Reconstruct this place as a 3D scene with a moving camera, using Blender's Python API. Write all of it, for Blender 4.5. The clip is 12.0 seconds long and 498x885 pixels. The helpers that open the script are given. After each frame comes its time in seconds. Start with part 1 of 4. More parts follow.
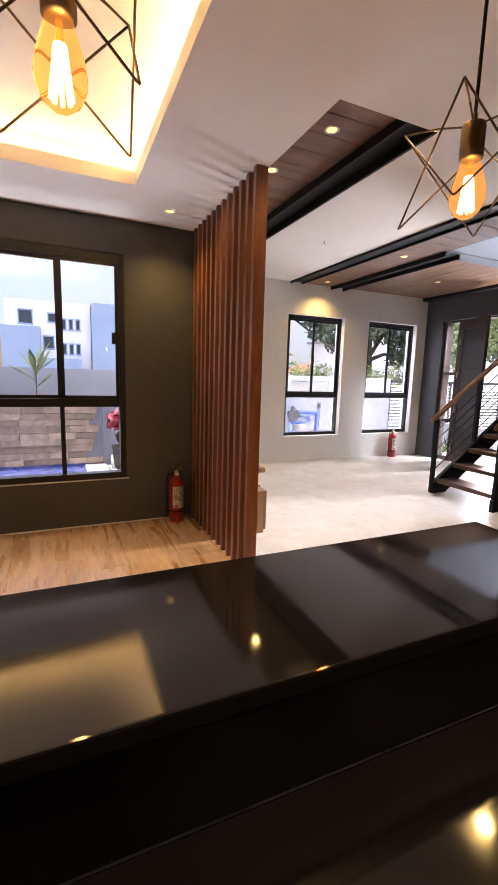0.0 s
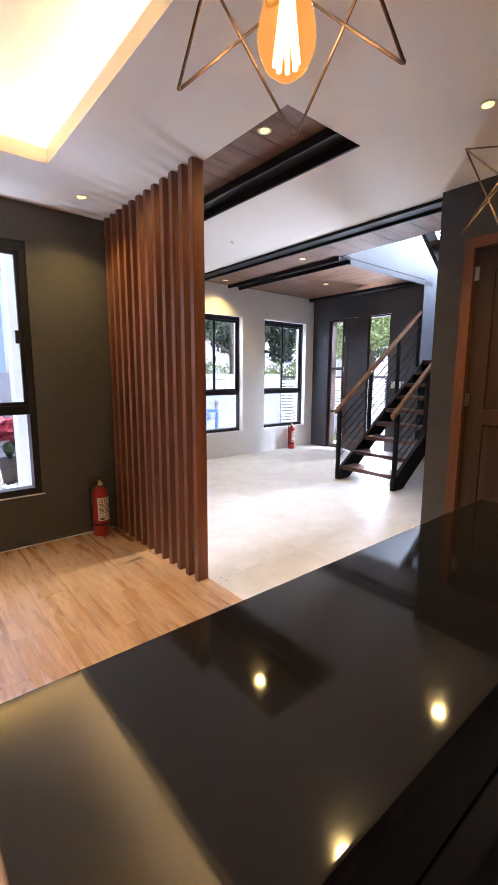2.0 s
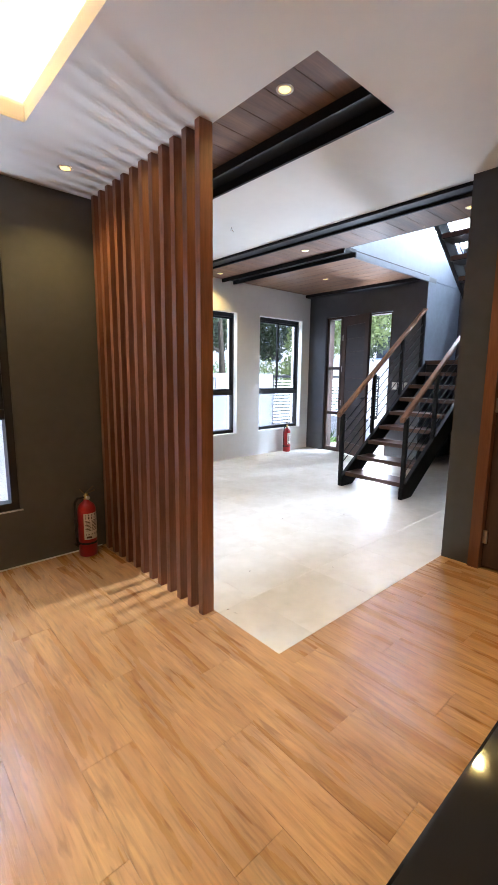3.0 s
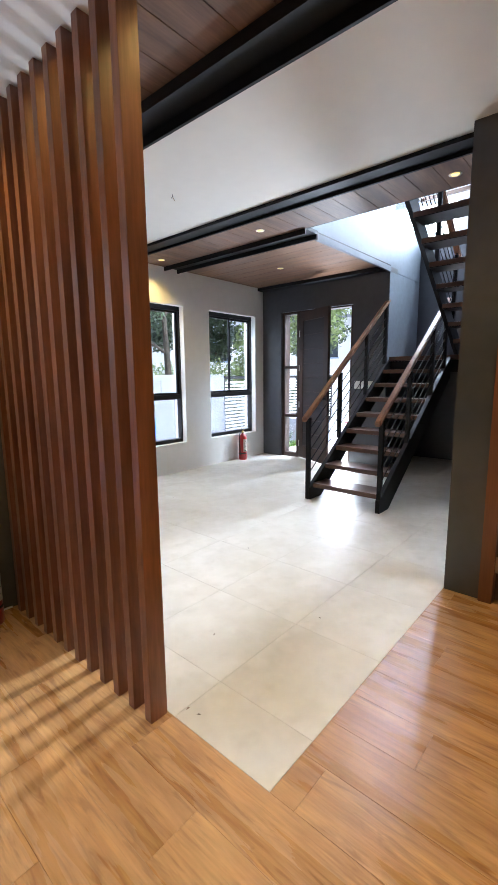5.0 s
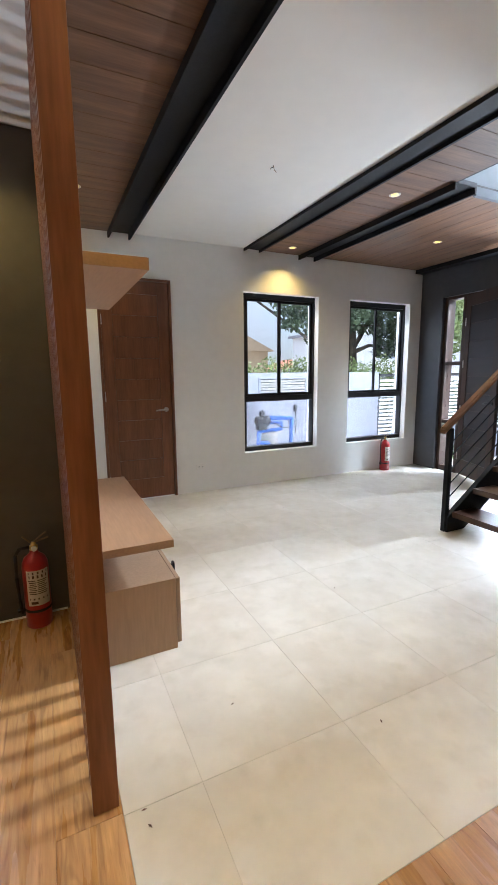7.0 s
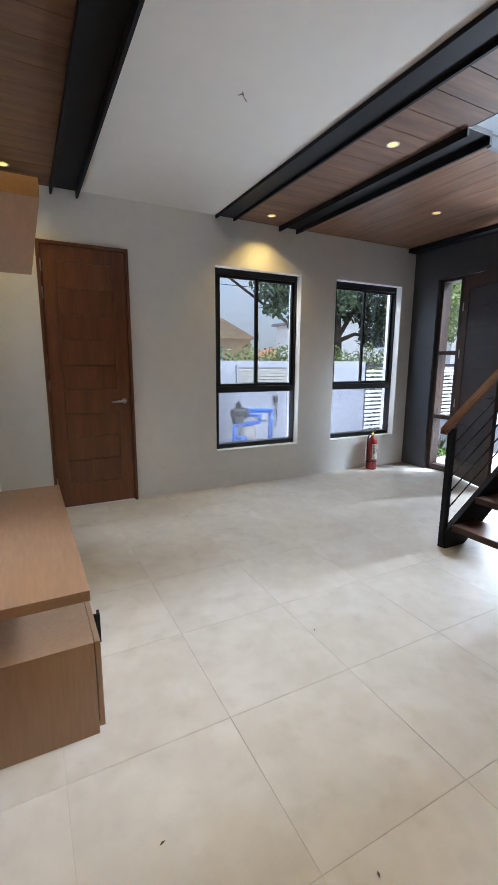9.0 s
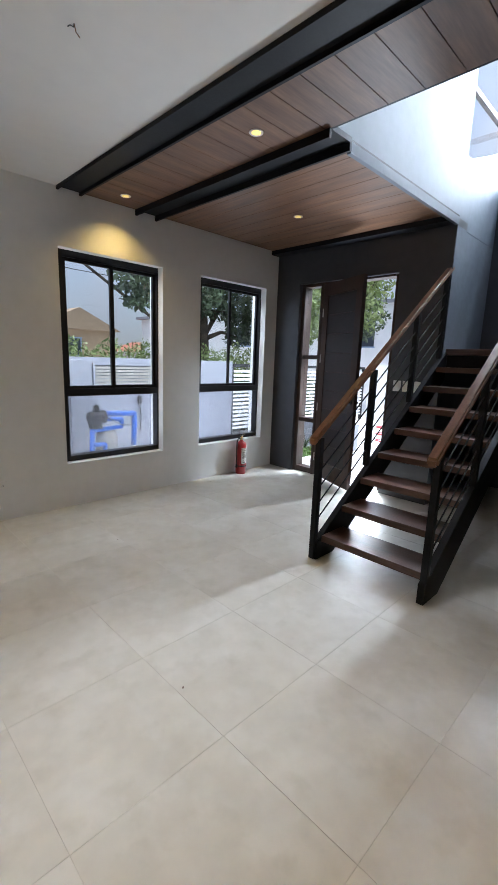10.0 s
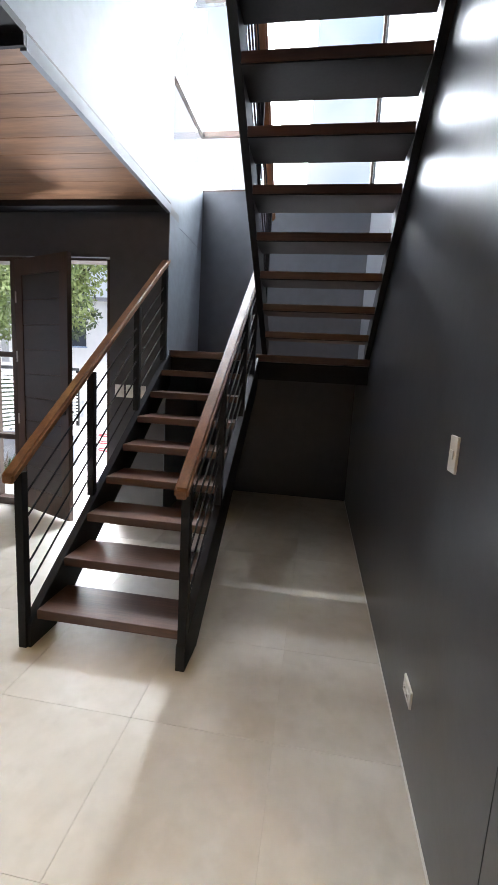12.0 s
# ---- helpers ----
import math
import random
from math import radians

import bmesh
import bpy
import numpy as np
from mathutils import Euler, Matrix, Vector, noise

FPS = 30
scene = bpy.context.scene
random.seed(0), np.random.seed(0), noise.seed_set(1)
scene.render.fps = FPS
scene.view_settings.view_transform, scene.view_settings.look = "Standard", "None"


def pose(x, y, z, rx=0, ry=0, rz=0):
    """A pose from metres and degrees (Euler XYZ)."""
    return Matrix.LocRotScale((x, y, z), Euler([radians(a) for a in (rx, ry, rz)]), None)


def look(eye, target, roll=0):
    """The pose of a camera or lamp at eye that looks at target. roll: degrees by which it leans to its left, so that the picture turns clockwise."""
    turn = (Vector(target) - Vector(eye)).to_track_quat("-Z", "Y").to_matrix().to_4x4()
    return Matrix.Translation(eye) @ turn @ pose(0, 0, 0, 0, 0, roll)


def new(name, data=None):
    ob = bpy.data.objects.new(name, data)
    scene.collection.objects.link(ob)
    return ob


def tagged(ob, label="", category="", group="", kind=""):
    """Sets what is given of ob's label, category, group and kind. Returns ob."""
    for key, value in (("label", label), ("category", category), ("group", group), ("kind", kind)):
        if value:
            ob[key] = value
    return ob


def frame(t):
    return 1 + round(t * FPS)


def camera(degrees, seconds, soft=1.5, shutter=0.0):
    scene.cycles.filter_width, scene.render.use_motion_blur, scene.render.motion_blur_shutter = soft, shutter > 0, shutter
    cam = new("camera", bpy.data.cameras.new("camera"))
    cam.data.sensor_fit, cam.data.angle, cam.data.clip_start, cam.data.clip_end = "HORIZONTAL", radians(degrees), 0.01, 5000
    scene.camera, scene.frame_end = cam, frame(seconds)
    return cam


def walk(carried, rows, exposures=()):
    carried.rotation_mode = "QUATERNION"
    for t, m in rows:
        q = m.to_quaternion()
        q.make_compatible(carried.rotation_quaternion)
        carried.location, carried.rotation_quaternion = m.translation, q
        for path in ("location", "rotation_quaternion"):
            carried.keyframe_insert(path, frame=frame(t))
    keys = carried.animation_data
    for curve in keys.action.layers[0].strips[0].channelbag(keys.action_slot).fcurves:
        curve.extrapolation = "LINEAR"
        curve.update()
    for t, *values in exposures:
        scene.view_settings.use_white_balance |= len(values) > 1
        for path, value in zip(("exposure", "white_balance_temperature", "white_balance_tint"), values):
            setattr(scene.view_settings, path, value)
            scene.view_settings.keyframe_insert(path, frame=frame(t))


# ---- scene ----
cam = camera(60.4, 12.0)
PATH = [
    (0, (0.078, 0.13, 1.39), (0.878, 1.936, 1.079), 1.7),
    (0.5, (0.019, 0.074, 1.393), (0.935, 1.826, 1.09), 1.4),
    (1, (-0.073, 0.121, 1.381), (0.938, 1.821, 1.082), 1.7),
    (1.5, (-0.226, 0.253, 1.388), (1.011, 1.797, 1.096), 0.3),
    (2, (-0.274, 0.395, 1.388), (0.995, 1.91, 1.077), 0.2),
    (2.5, (-0.203, 0.592, 1.399), (1.09, 2.084, 1.079), 0.7),
    (2.7, (-0.176, 0.672, 1.408), (1.125, 2.156, 1.088), 0.7),
    (4.3, (0.046, 1.285, 1.396), (1.494, 2.629, 1.083), -0.3),
    (4.5, (0.115, 1.314, 1.407), (1.574, 2.645, 1.094), -0.5),
    (5, (0.325, 1.386, 1.392), (1.812, 2.686, 1.081), -0.5),
    (5.5, (0.565, 1.423, 1.404), (2.045, 2.732, 1.096), -0.8),
    (6, (0.801, 1.365, 1.41), (1.947, 2.974, 1.1), -0.8),
    (6.5, (0.983, 1.358, 1.404), (1.868, 3.123, 1.087), -0.8),
    (7, (1.175, 1.425, 1.406), (2.019, 3.211, 1.086), -0.5),
    (7.2, (1.228, 1.457, 1.417), (2.082, 3.235, 1.087), -0.1),
    (8.8, (1.52, 1.87, 1.407), (2.317, 3.667, 1.04), -0.1),
    (9, (1.553, 1.924, 1.391), (2.46, 3.667, 1.021), 0.3),
    (9.3, (1.622, 2.024, 1.392), (2.68, 3.679, 1.017), 0.9),
    (9.5, (1.687, 2.07, 1.425), (2.841, 3.657, 1.04), 1.2),
    (10, (1.803, 2.208, 1.453), (3.192, 3.596, 1.074), 2.1),
    (10.3, (1.865, 2.286, 1.436), (3.418, 3.496, 1.08), 2.0),
    (10.5, (1.909, 2.362, 1.435), (3.57, 3.425, 1.096), 1.6),
    (11, (2.02, 2.514, 1.427), (3.858, 3.233, 1.102), 1.6),
    (11.5, (2.268, 2.557, 1.421), (4.185, 3.032, 1.106), 2.7),
    (12, (2.47, 2.598, 1.449), (4.424, 2.89, 1.136), 3.2),
]
walk(cam, [(t, look(eye, target, roll)) for t, eye, target, roll in PATH], [(0, 0.85, 6550, 25), (1.0, 1.0, 6400, 25), (2.5, 1.05, 5600, 16), (4.5, 0.82, 5600, 11), (5.5, 0.8, 5850, 11), (7.0, 0.65, 5850, 11), (9.0, 0.16, 5800, 11), (10.0, -0.06, 5900, 11), (10.5, 0.07, 6100, 12), (11.2, 0.28, 6350, 13), (12, 0.42, 6500, 13)])

# ---- world and large lights ----
world = bpy.data.worlds.new("sky")
scene.world = world
world.use_nodes = True
wn = world.node_tree
sky = wn.nodes.new("ShaderNodeTexSky")
sky.sky_type = "NISHITA"
sky.sun_disc = False
sky.sun_elevation, sky.sun_rotation = radians(83), radians(299)
sky.dust_density, sky.air_density = 0.6, 1.0
wn.nodes["Background"].inputs[1].default_value = 0.12
# broken white cloud over the blue
where, cloud, edge, cover = wn.nodes.new("ShaderNodeTexCoord"), wn.nodes.new("ShaderNodeTexNoise"), wn.nodes.new("ShaderNodeValToRGB"), wn.nodes.new("ShaderNodeMix")
cloud.inputs["Scale"].default_value, cloud.inputs["Detail"].default_value = 2.4, 4
edge.color_ramp.elements[0].position, edge.color_ramp.elements[1].position = 0.34, 0.60
cover.data_type = "RGBA"
cover.inputs[7].default_value = (4.3, 4.6, 5.2, 1)
wn.links.new(where.outputs["Generated"], cloud.inputs["Vector"])
wn.links.new(cloud.outputs[0], edge.inputs[0])
wn.links.new(edge.outputs[0], cover.inputs[0])
wn.links.new(sky.outputs[0], cover.inputs[6])
# an overcast sky brightens towards the zenith
height, rise, lift = wn.nodes.new("ShaderNodeSeparateXYZ"), wn.nodes.new("ShaderNodeMapRange"), wn.nodes.new("ShaderNodeVectorMath")
rise.inputs[1].default_value, rise.inputs[2].default_value, rise.inputs[3].default_value, rise.inputs[4].default_value = 0.0, 1.0, 0.7, 3.0
lift.operation = "SCALE"
wn.links.new(where.outputs["Generated"], height.inputs[0])
wn.links.new(height.outputs[2], rise.inputs[0])
wn.links.new(cover.outputs[2], lift.inputs[0])
wn.links.new(rise.outputs[0], lift.inputs["Scale"])
wn.links.new(lift.outputs[0], wn.nodes["Background"].inputs[0])


def lamp(name, kind, m, energy, color, **more):
    data = bpy.data.lights.new(name, kind)
    data.energy, data.color = energy, color
    if kind == "AREA":
        data.shape, data.size, data.size_y = "RECTANGLE", more["size"], more["size_y"]
    elif kind == "SPOT":
        data.spot_size, data.spot_blend, data.shadow_soft_size = radians(more["cone"]), 0.85, 0.03
    elif kind == "SUN":
        data.angle = radians(more["angle"])
    else:
        data.shadow_soft_size = more["radius"]
    ob = new(name, data)
    ob.matrix_world = m
    return ob


lamp("sun", "SUN", look((-9, 5, 92), (0, 0, 0)), 3.6, (1.0, 0.95, 0.88), angle=4)
DAY = (0.88, 0.945, 1.0)
# sky light that enters at the real openings, from above and off the bright ground
lamp("sky_stair_window", "AREA", look((10.7, 3.5, 6.0), (2.0, 2.9, 0.8)), 1250, (0.84, 0.925, 1.0), size=0.9, size_y=2.6)
lamp("high_sky_stair_window", "AREA", look((9.0, 3.1, 8.0), (5.44, 2.75, 0.0)), 560, (0.84, 0.925, 1.0), size=1.0, size_y=0.35)
lamp("sky_corner_window", "AREA", look((7.1, 4.62, 4.75), (6.6, 2.6, 3.4)), 250, DAY, size=0.9, size_y=1.5)
lamp("sky_front_door", "AREA", look((9.8, 5.55, 4.15), (1.6, 3.6, 0.6)), 170, DAY, size=2.6, size_y=1.3)
lamp("ground_front_door", "AREA", look((6.66, 4.78, 0.30), (1.0, 3.4, 2.8)), 135, DAY, size=0.45, size_y=0.5)
for x in (3.93, 5.5):
    lamp("sky_window", "AREA", look((x, 7.08, 3.05), (x - 0.25, 4.4, 0.0)), 38, DAY, size=1.05, size_y=0.9)
    lamp("ground_window", "AREA", look((x, 6.69, 0.12), (x - 0.4, 5.0, 2.84)), 14, DAY, size=1.0, size_y=0.3)
lamp("sky_dining_window", "AREA", look((-0.2, 5.0, 3.0), (-0.1, 2.2, 0.0)), 50, DAY, size=1.6, size_y=0.9)
lamp("ground_dining_window", "AREA", look((-0.2, 4.5, 0.1), (0.0, 2.6, 2.63)), 32, DAY, size=1.5, size_y=0.3)
WARM = (1.0, 0.72, 0.42)


# ---- materials ----
def mat(name, color, rough=0.6, soft=0.18, metal=0.0, vary=0.12, scale=6.0, bump=0.1, bump_scale=60.0, second=None, stretch=(1, 1, 1), per_piece=0.0, spec=0.5, coat=0.0):
    """A surface with colour variation at two scales, in world metres, and fine relief."""
    m = bpy.data.materials.new(name)
    m.use_nodes = True
    t = m.node_tree
    n, l = t.nodes, t.links
    b = n["Principled BSDF"]
    geo, mapping = n.new("ShaderNodeNewGeometry"), n.new("ShaderNodeMapping")
    mapping.inputs["Scale"].default_value = stretch
    l.new(geo.outputs["Position"], mapping.inputs["Vector"])
    if per_piece:
        info, shift, add = n.new("ShaderNodeObjectInfo"), n.new("ShaderNodeMath"), n.new("ShaderNodeVectorMath")
        shift.operation = "MULTIPLY"
        shift.inputs[1].default_value = 37.0
        l.new(info.outputs["Random"], shift.inputs[0])
        l.new(geo.outputs["Position"], add.inputs[0])
        l.new(shift.outputs[0], add.inputs[1])
        l.new(add.outputs[0], mapping.inputs["Vector"])
    big, small = n.new("ShaderNodeTexNoise"), n.new("ShaderNodeTexNoise")
    big.inputs["Scale"].default_value, small.inputs["Scale"].default_value = scale, scale * 7
    big.inputs["Detail"].default_value, small.inputs["Detail"].default_value = 5, 6
    for tex in (big, small):
        l.new(mapping.outputs[0], tex.inputs["Vector"])
    ramp = n.new("ShaderNodeValToRGB")
    ramp.color_ramp.elements[0].position, ramp.color_ramp.elements[1].position = 0.5 - soft, 0.5 + soft
    dark = second or tuple(c * (1 - vary * 2) for c in color)
    ramp.color_ramp.elements[0].color, ramp.color_ramp.elements[1].color = (*dark, 1), (*color, 1)
    l.new(big.outputs[0], ramp.inputs[0])
    fine = n.new("ShaderNodeMapRange")
    fine.inputs[1].default_value, fine.inputs[2].default_value = 0.3, 0.7
    fine.inputs[3].default_value, fine.inputs[4].default_value = 1 - vary, 1 + vary
    l.new(small.outputs[0], fine.inputs[0])
    mul = n.new("ShaderNodeVectorMath")
    mul.operation = "SCALE"
    l.new(ramp.outputs[0], mul.inputs[0])
    l.new(fine.outputs[0], mul.inputs["Scale"])
    out = mul.outputs[0]
    if per_piece:
        tone = n.new("ShaderNodeMapRange")
        tone.inputs[3].default_value, tone.inputs[4].default_value = 1 - per_piece, 1 + per_piece
        l.new(info.outputs["Random"], tone.inputs[0])
        again = n.new("ShaderNodeVectorMath")
        again.operation = "SCALE"
        l.new(out, again.inputs[0])
        l.new(tone.outputs[0], again.inputs["Scale"])
        out = again.outputs[0]
    l.new(out, b.inputs["Base Color"])
    r = n.new("ShaderNodeMapRange")
    r.inputs[3].default_value, r.inputs[4].default_value = max(0.02, rough * 0.85), min(1, rough * 1.15)
    l.new(big.outputs[0], r.inputs[0])
    l.new(r.outputs[0], b.inputs["Roughness"])
    b.inputs["Metallic"].default_value = metal
    b.inputs["Specular IOR Level"].default_value = spec
    b.inputs["Coat Weight"].default_value = coat
    if bump:
        relief, grain = n.new("ShaderNodeBump"), n.new("ShaderNodeTexNoise")
        grain.inputs["Scale"].default_value, grain.inputs["Detail"].default_value = bump_scale, 4
        l.new(mapping.outputs[0], grain.inputs["Vector"])
        relief.inputs["Strength"].default_value, relief.inputs["Distance"].default_value = bump, 0.004
        l.new(grain.outputs[0], relief.inputs["Height"])
        l.new(relief.outputs[0], b.inputs["Normal"])
    return m


def glow(name, color, strength):
    m = bpy.data.materials.new(name)
    m.use_nodes = True
    b = m.node_tree.nodes["Principled BSDF"]
    b.inputs["Base Color"].default_value = (*color, 1)
    b.inputs["Emission Color"].default_value = (*color, 1)
    b.inputs["Emission Strength"].default_value = strength
    return m


def clear(name, color=(1, 1, 1), rough=0.0, ior=1.45):
    m = bpy.data.materials.new(name)
    m.use_nodes = True
    b = m.node_tree.nodes["Principled BSDF"]
    b.inputs["Base Color"].default_value = (*color, 1)
    b.inputs["Transmission Weight"].default_value = 1
    b.inputs["Roughness"].default_value, b.inputs["IOR"].default_value = rough, ior
    return m


def brushed(name, base, dark, light, axis, rough, gloss=0.5, per_piece=0.15, contrast=1.0):
    """Wood with grain along one axis: 0, 1 or 2."""
    stretch = [9.0, 9.0, 9.0]
    stretch[axis] = 0.8
    m = mat(name, base, rough, vary=0.16 * contrast, scale=1.3, bump=0.12, bump_scale=14, second=dark, stretch=stretch, per_piece=per_piece, spec=gloss)
    return m


def streaked(m, color, stretch, scale, lo, hi, amount, per_piece=False, warp=0.0):
    """Lays irregular marks of a second colour over a surface."""
    n, l = m.node_tree.nodes, m.node_tree.links
    b = n["Principled BSDF"]
    under = b.inputs["Base Color"].links[0].from_socket
    geo, mapping, tex, ramp, mix = n.new("ShaderNodeNewGeometry"), n.new("ShaderNodeMapping"), n.new("ShaderNodeTexNoise"), n.new("ShaderNodeMapRange"), n.new("ShaderNodeMix")
    mapping.inputs["Scale"].default_value = stretch
    l.new(geo.outputs["Position"], mapping.inputs["Vector"])
    if per_piece:
        info, shift, add = n.new("ShaderNodeObjectInfo"), n.new("ShaderNodeMath"), n.new("ShaderNodeVectorMath")
        shift.operation = "MULTIPLY"
        shift.inputs[1].default_value = 53.0
        l.new(info.outputs["Random"], shift.inputs[0])
        l.new(geo.outputs["Position"], add.inputs[0])
        l.new(shift.outputs[0], add.inputs[1])
        l.new(add.outputs[0], mapping.inputs["Vector"])
    tex.inputs["Scale"].default_value, tex.inputs["Detail"].default_value, tex.inputs["Distortion"].default_value = scale, 7, warp
    l.new(mapping.outputs[0], tex.inputs["Vector"])
    ramp.inputs[1].default_value, ramp.inputs[2].default_value, ramp.inputs[4].default_value = lo, hi, amount
    l.new(tex.outputs[0], ramp.inputs[0])
    mix.data_type = "RGBA"
    l.new(ramp.outputs[0], mix.inputs[0])
    l.new(under, mix.inputs[6])
    mix.inputs[7].default_value = (*color, 1)
    l.new(mix.outputs[2], b.inputs["Base Color"])


PLASTER = mat("white_plaster", (0.80, 0.795, 0.77), 0.75, vary=0.02, scale=1.5, bump=0.06, bump_scale=120)
CEILING = mat("white_ceiling_paint", (0.76, 0.74, 0.70), 0.8, vary=0.015, scale=1.2, bump=0.04, bump_scale=120)
CHARCOAL = mat("charcoal_wall_paint", (0.082, 0.079, 0.073), 0.55, vary=0.06, scale=2.0, bump=0.08, bump_scale=90)
SLATE = mat("slate_wall_paint", (0.062, 0.066, 0.077), 0.31, vary=0.08, scale=1.6, bump=0.15, bump_scale=12)
GREYBLUE = mat("pale_grey_plaster", (0.155, 0.18, 0.215), 0.6, vary=0.07, scale=2.2, bump=0.2, bump_scale=9)
TILE = mat("cement_tile", (0.65, 0.62, 0.565), 0.46, soft=0.34, vary=0.03, scale=2.2, bump=0.03, bump_scale=160, second=(0.55, 0.51, 0.445), per_piece=0.015, spec=0.28)
GROUT = mat("grey_grout", (0.60, 0.565, 0.505), 0.9, vary=0.1)
PLANK = brushed("oak_plank_tile", (0.50, 0.292, 0.118), (0.37, 0.195, 0.070), None, 1, 0.28, 0.5, 0.05, 1.0)
streaked(PLANK, (0.27, 0.118, 0.042), (5.5, 0.9, 1), 1.6, 0.45, 0.72, 0.62, True, 1.6)
streaked(PLANK, (0.56, 0.33, 0.165), (7, 0.7, 1), 1.7, 0.54, 0.70, 0.6, True, 0.9)
streaked(PLANK, (0.17, 0.070, 0.024), (15, 1.9, 1), 2.1, 0.54, 0.68, 0.58, True, 1.1)
streaked(PLANK, (0.20, 0.085, 0.03), (48, 2.6, 1), 2.0, 0.54, 0.68, 0.35, True, 0.3)
streaked(TILE, (0.72, 0.69, 0.64), (1, 1, 1), 4.2, 0.53, 0.66, 0.38, True)
streaked(TILE, (0.74, 0.72, 0.68), (1, 1, 1), 6.5, 0.46, 0.72, 0.3, True)
streaked(TILE, (0.47, 0.435, 0.37), (1, 1, 1), 8.0, 0.55, 0.72, 0.36, True)
PLANK_GAP = mat("plank_joint", (0.26, 0.14, 0.065), 0.9, vary=0.1)
SLATWOOD = brushed("reddish_slat_wood", (0.24, 0.098, 0.052), (0.16, 0.058, 0.029), None, 2, 0.34, 0.5, 0.06)
SOFFIT_X = brushed("stained_ceiling_board_across", (0.195, 0.105, 0.062), (0.105, 0.055, 0.034), None, 0, 0.5, 0.4, 0.05)
SOFFIT_Y = brushed("stained_ceiling_board", (0.225, 0.118, 0.064), (0.125, 0.062, 0.034), None, 1, 0.42, 0.45, 0.05)
STEEL = mat("black_painted_steel", (0.013, 0.014, 0.017), 0.52, vary=0.15, scale=9, bump=0.08, bump_scale=40, spec=0.17)
TREADWOOD = brushed("dark_tread_wood", (0.115, 0.052, 0.030), (0.055, 0.026, 0.016), None, 1, 0.33, 0.5, 0.15)
RAILWOOD = brushed("handrail_wood", (0.27, 0.125, 0.052), (0.16, 0.066, 0.026), None, 0, 0.33, 0.5, 0.05)
DOORWOOD = brushed("red_brown_door_wood", (0.175, 0.066, 0.028), (0.12, 0.044, 0.018), None, 2, 0.38, 0.5, 0.08)
DOORDARK = brushed("espresso_door_wood", (0.055, 0.028, 0.018), (0.03, 0.016, 0.011), None, 2, 0.42, 0.45, 0.08)
PANELDARK = brushed("dark_door_panel_wood", (0.035, 0.027, 0.027), (0.022, 0.018, 0.018), None, 1, 0.45, 0.45, 0.2)
LAMINATE = brushed("light_brown_laminate", (0.385, 0.24, 0.15), (0.35, 0.217, 0.134), None, 1, 0.4, 0.45, 0.03, 0.5)
LAMINATE_X = brushed("light_brown_laminate_end", (0.36, 0.235, 0.15), (0.33, 0.214, 0.135), None, 2, 0.4, 0.45, 0.03, 0.5)
BLACKPANEL = mat("black_laminate", (0.005, 0.0045, 0.004), 0.5, vary=0.1, scale=10, bump=0.02, spec=0.08)
GRANITE = mat("polished_black_granite", (0.008, 0.0075, 0.007), 0.065, vary=0.3, scale=40, bump=0.0, bump_scale=300, second=(0.006, 0.0055, 0.005), spec=0.52)


def smeared(m, scale, lo, hi, gloss, dull, warp=0.6):
    """Patches where the polish is duller."""
    n, l = m.node_tree.nodes, m.node_tree.links
    smear, polish, where = n.new("ShaderNodeTexNoise"), n.new("ShaderNodeMapRange"), n.new("ShaderNodeNewGeometry")
    smear.inputs["Scale"].default_value, smear.inputs["Detail"].default_value, smear.inputs["Distortion"].default_value = scale, 7, warp
    polish.inputs[1].default_value, polish.inputs[2].default_value, polish.inputs[3].default_value, polish.inputs[4].default_value = lo, hi, gloss, dull
    l.new(where.outputs["Position"], smear.inputs["Vector"])
    l.new(smear.outputs[0], polish.inputs[0])
    l.new(polish.outputs[0], n["Principled BSDF"].inputs["Roughness"])


smeared(GRANITE, 5.0, 0.42, 0.70, 0.05, 0.11)
smeared(TILE, 4.5, 0.42, 0.60, 0.33, 0.52, 0.3)
FRAME = mat("black_aluminium", (0.012, 0.012, 0.013), 0.4, vary=0.1, scale=20, bump=0.03)
CHROME = mat("satin_steel", (0.62, 0.60, 0.57), 0.3, metal=1.0, vary=0.05, scale=30, bump=0.02)
GLASS = clear("clear_window_glass", (0.97, 0.985, 0.98))
FILMGLASS = clear("window_glass_with_milky_film", (0.93, 0.95, 1.0))
FILMGLASS.node_tree.nodes["Principled BSDF"].inputs["Transmission Weight"].default_value = 0.84
RED = mat("red_enamel", (0.40, 0.012, 0.014), 0.3, vary=0.06, scale=20, bump=0.02, coat=0.3)
RUBBER = mat("black_rubber", (0.012, 0.012, 0.012), 0.6, vary=0.1, scale=40, bump=0.05)
BRASS = mat("brass", (0.72, 0.48, 0.14), 0.3, metal=1.0, vary=0.08, scale=40, bump=0.02)
PAPER = mat("white_label_paper", (0.70, 0.66, 0.60), 0.6, vary=0.03, scale=30, bump=0.0)
INK = mat("dark_label_ink", (0.10, 0.06, 0.05), 0.7, vary=0.1, scale=50, bump=0.0)
PLASTIC = mat("white_switch_plastic", (0.80, 0.79, 0.76), 0.35, vary=0.02, scale=30, bump=0.0)
BRONZE = mat("dark_bronze_wire", (0.24, 0.17, 0.115), 0.38, metal=0.8, vary=0.15, scale=60, bump=0.02)
AMBER = clear("amber_bulb_glass", (1.0, 0.60, 0.22), 0.0, 1.03)
AMBER.node_tree.nodes["Principled BSDF"].inputs["Emission Color"].default_value = (1.0, 0.40, 0.06, 1)
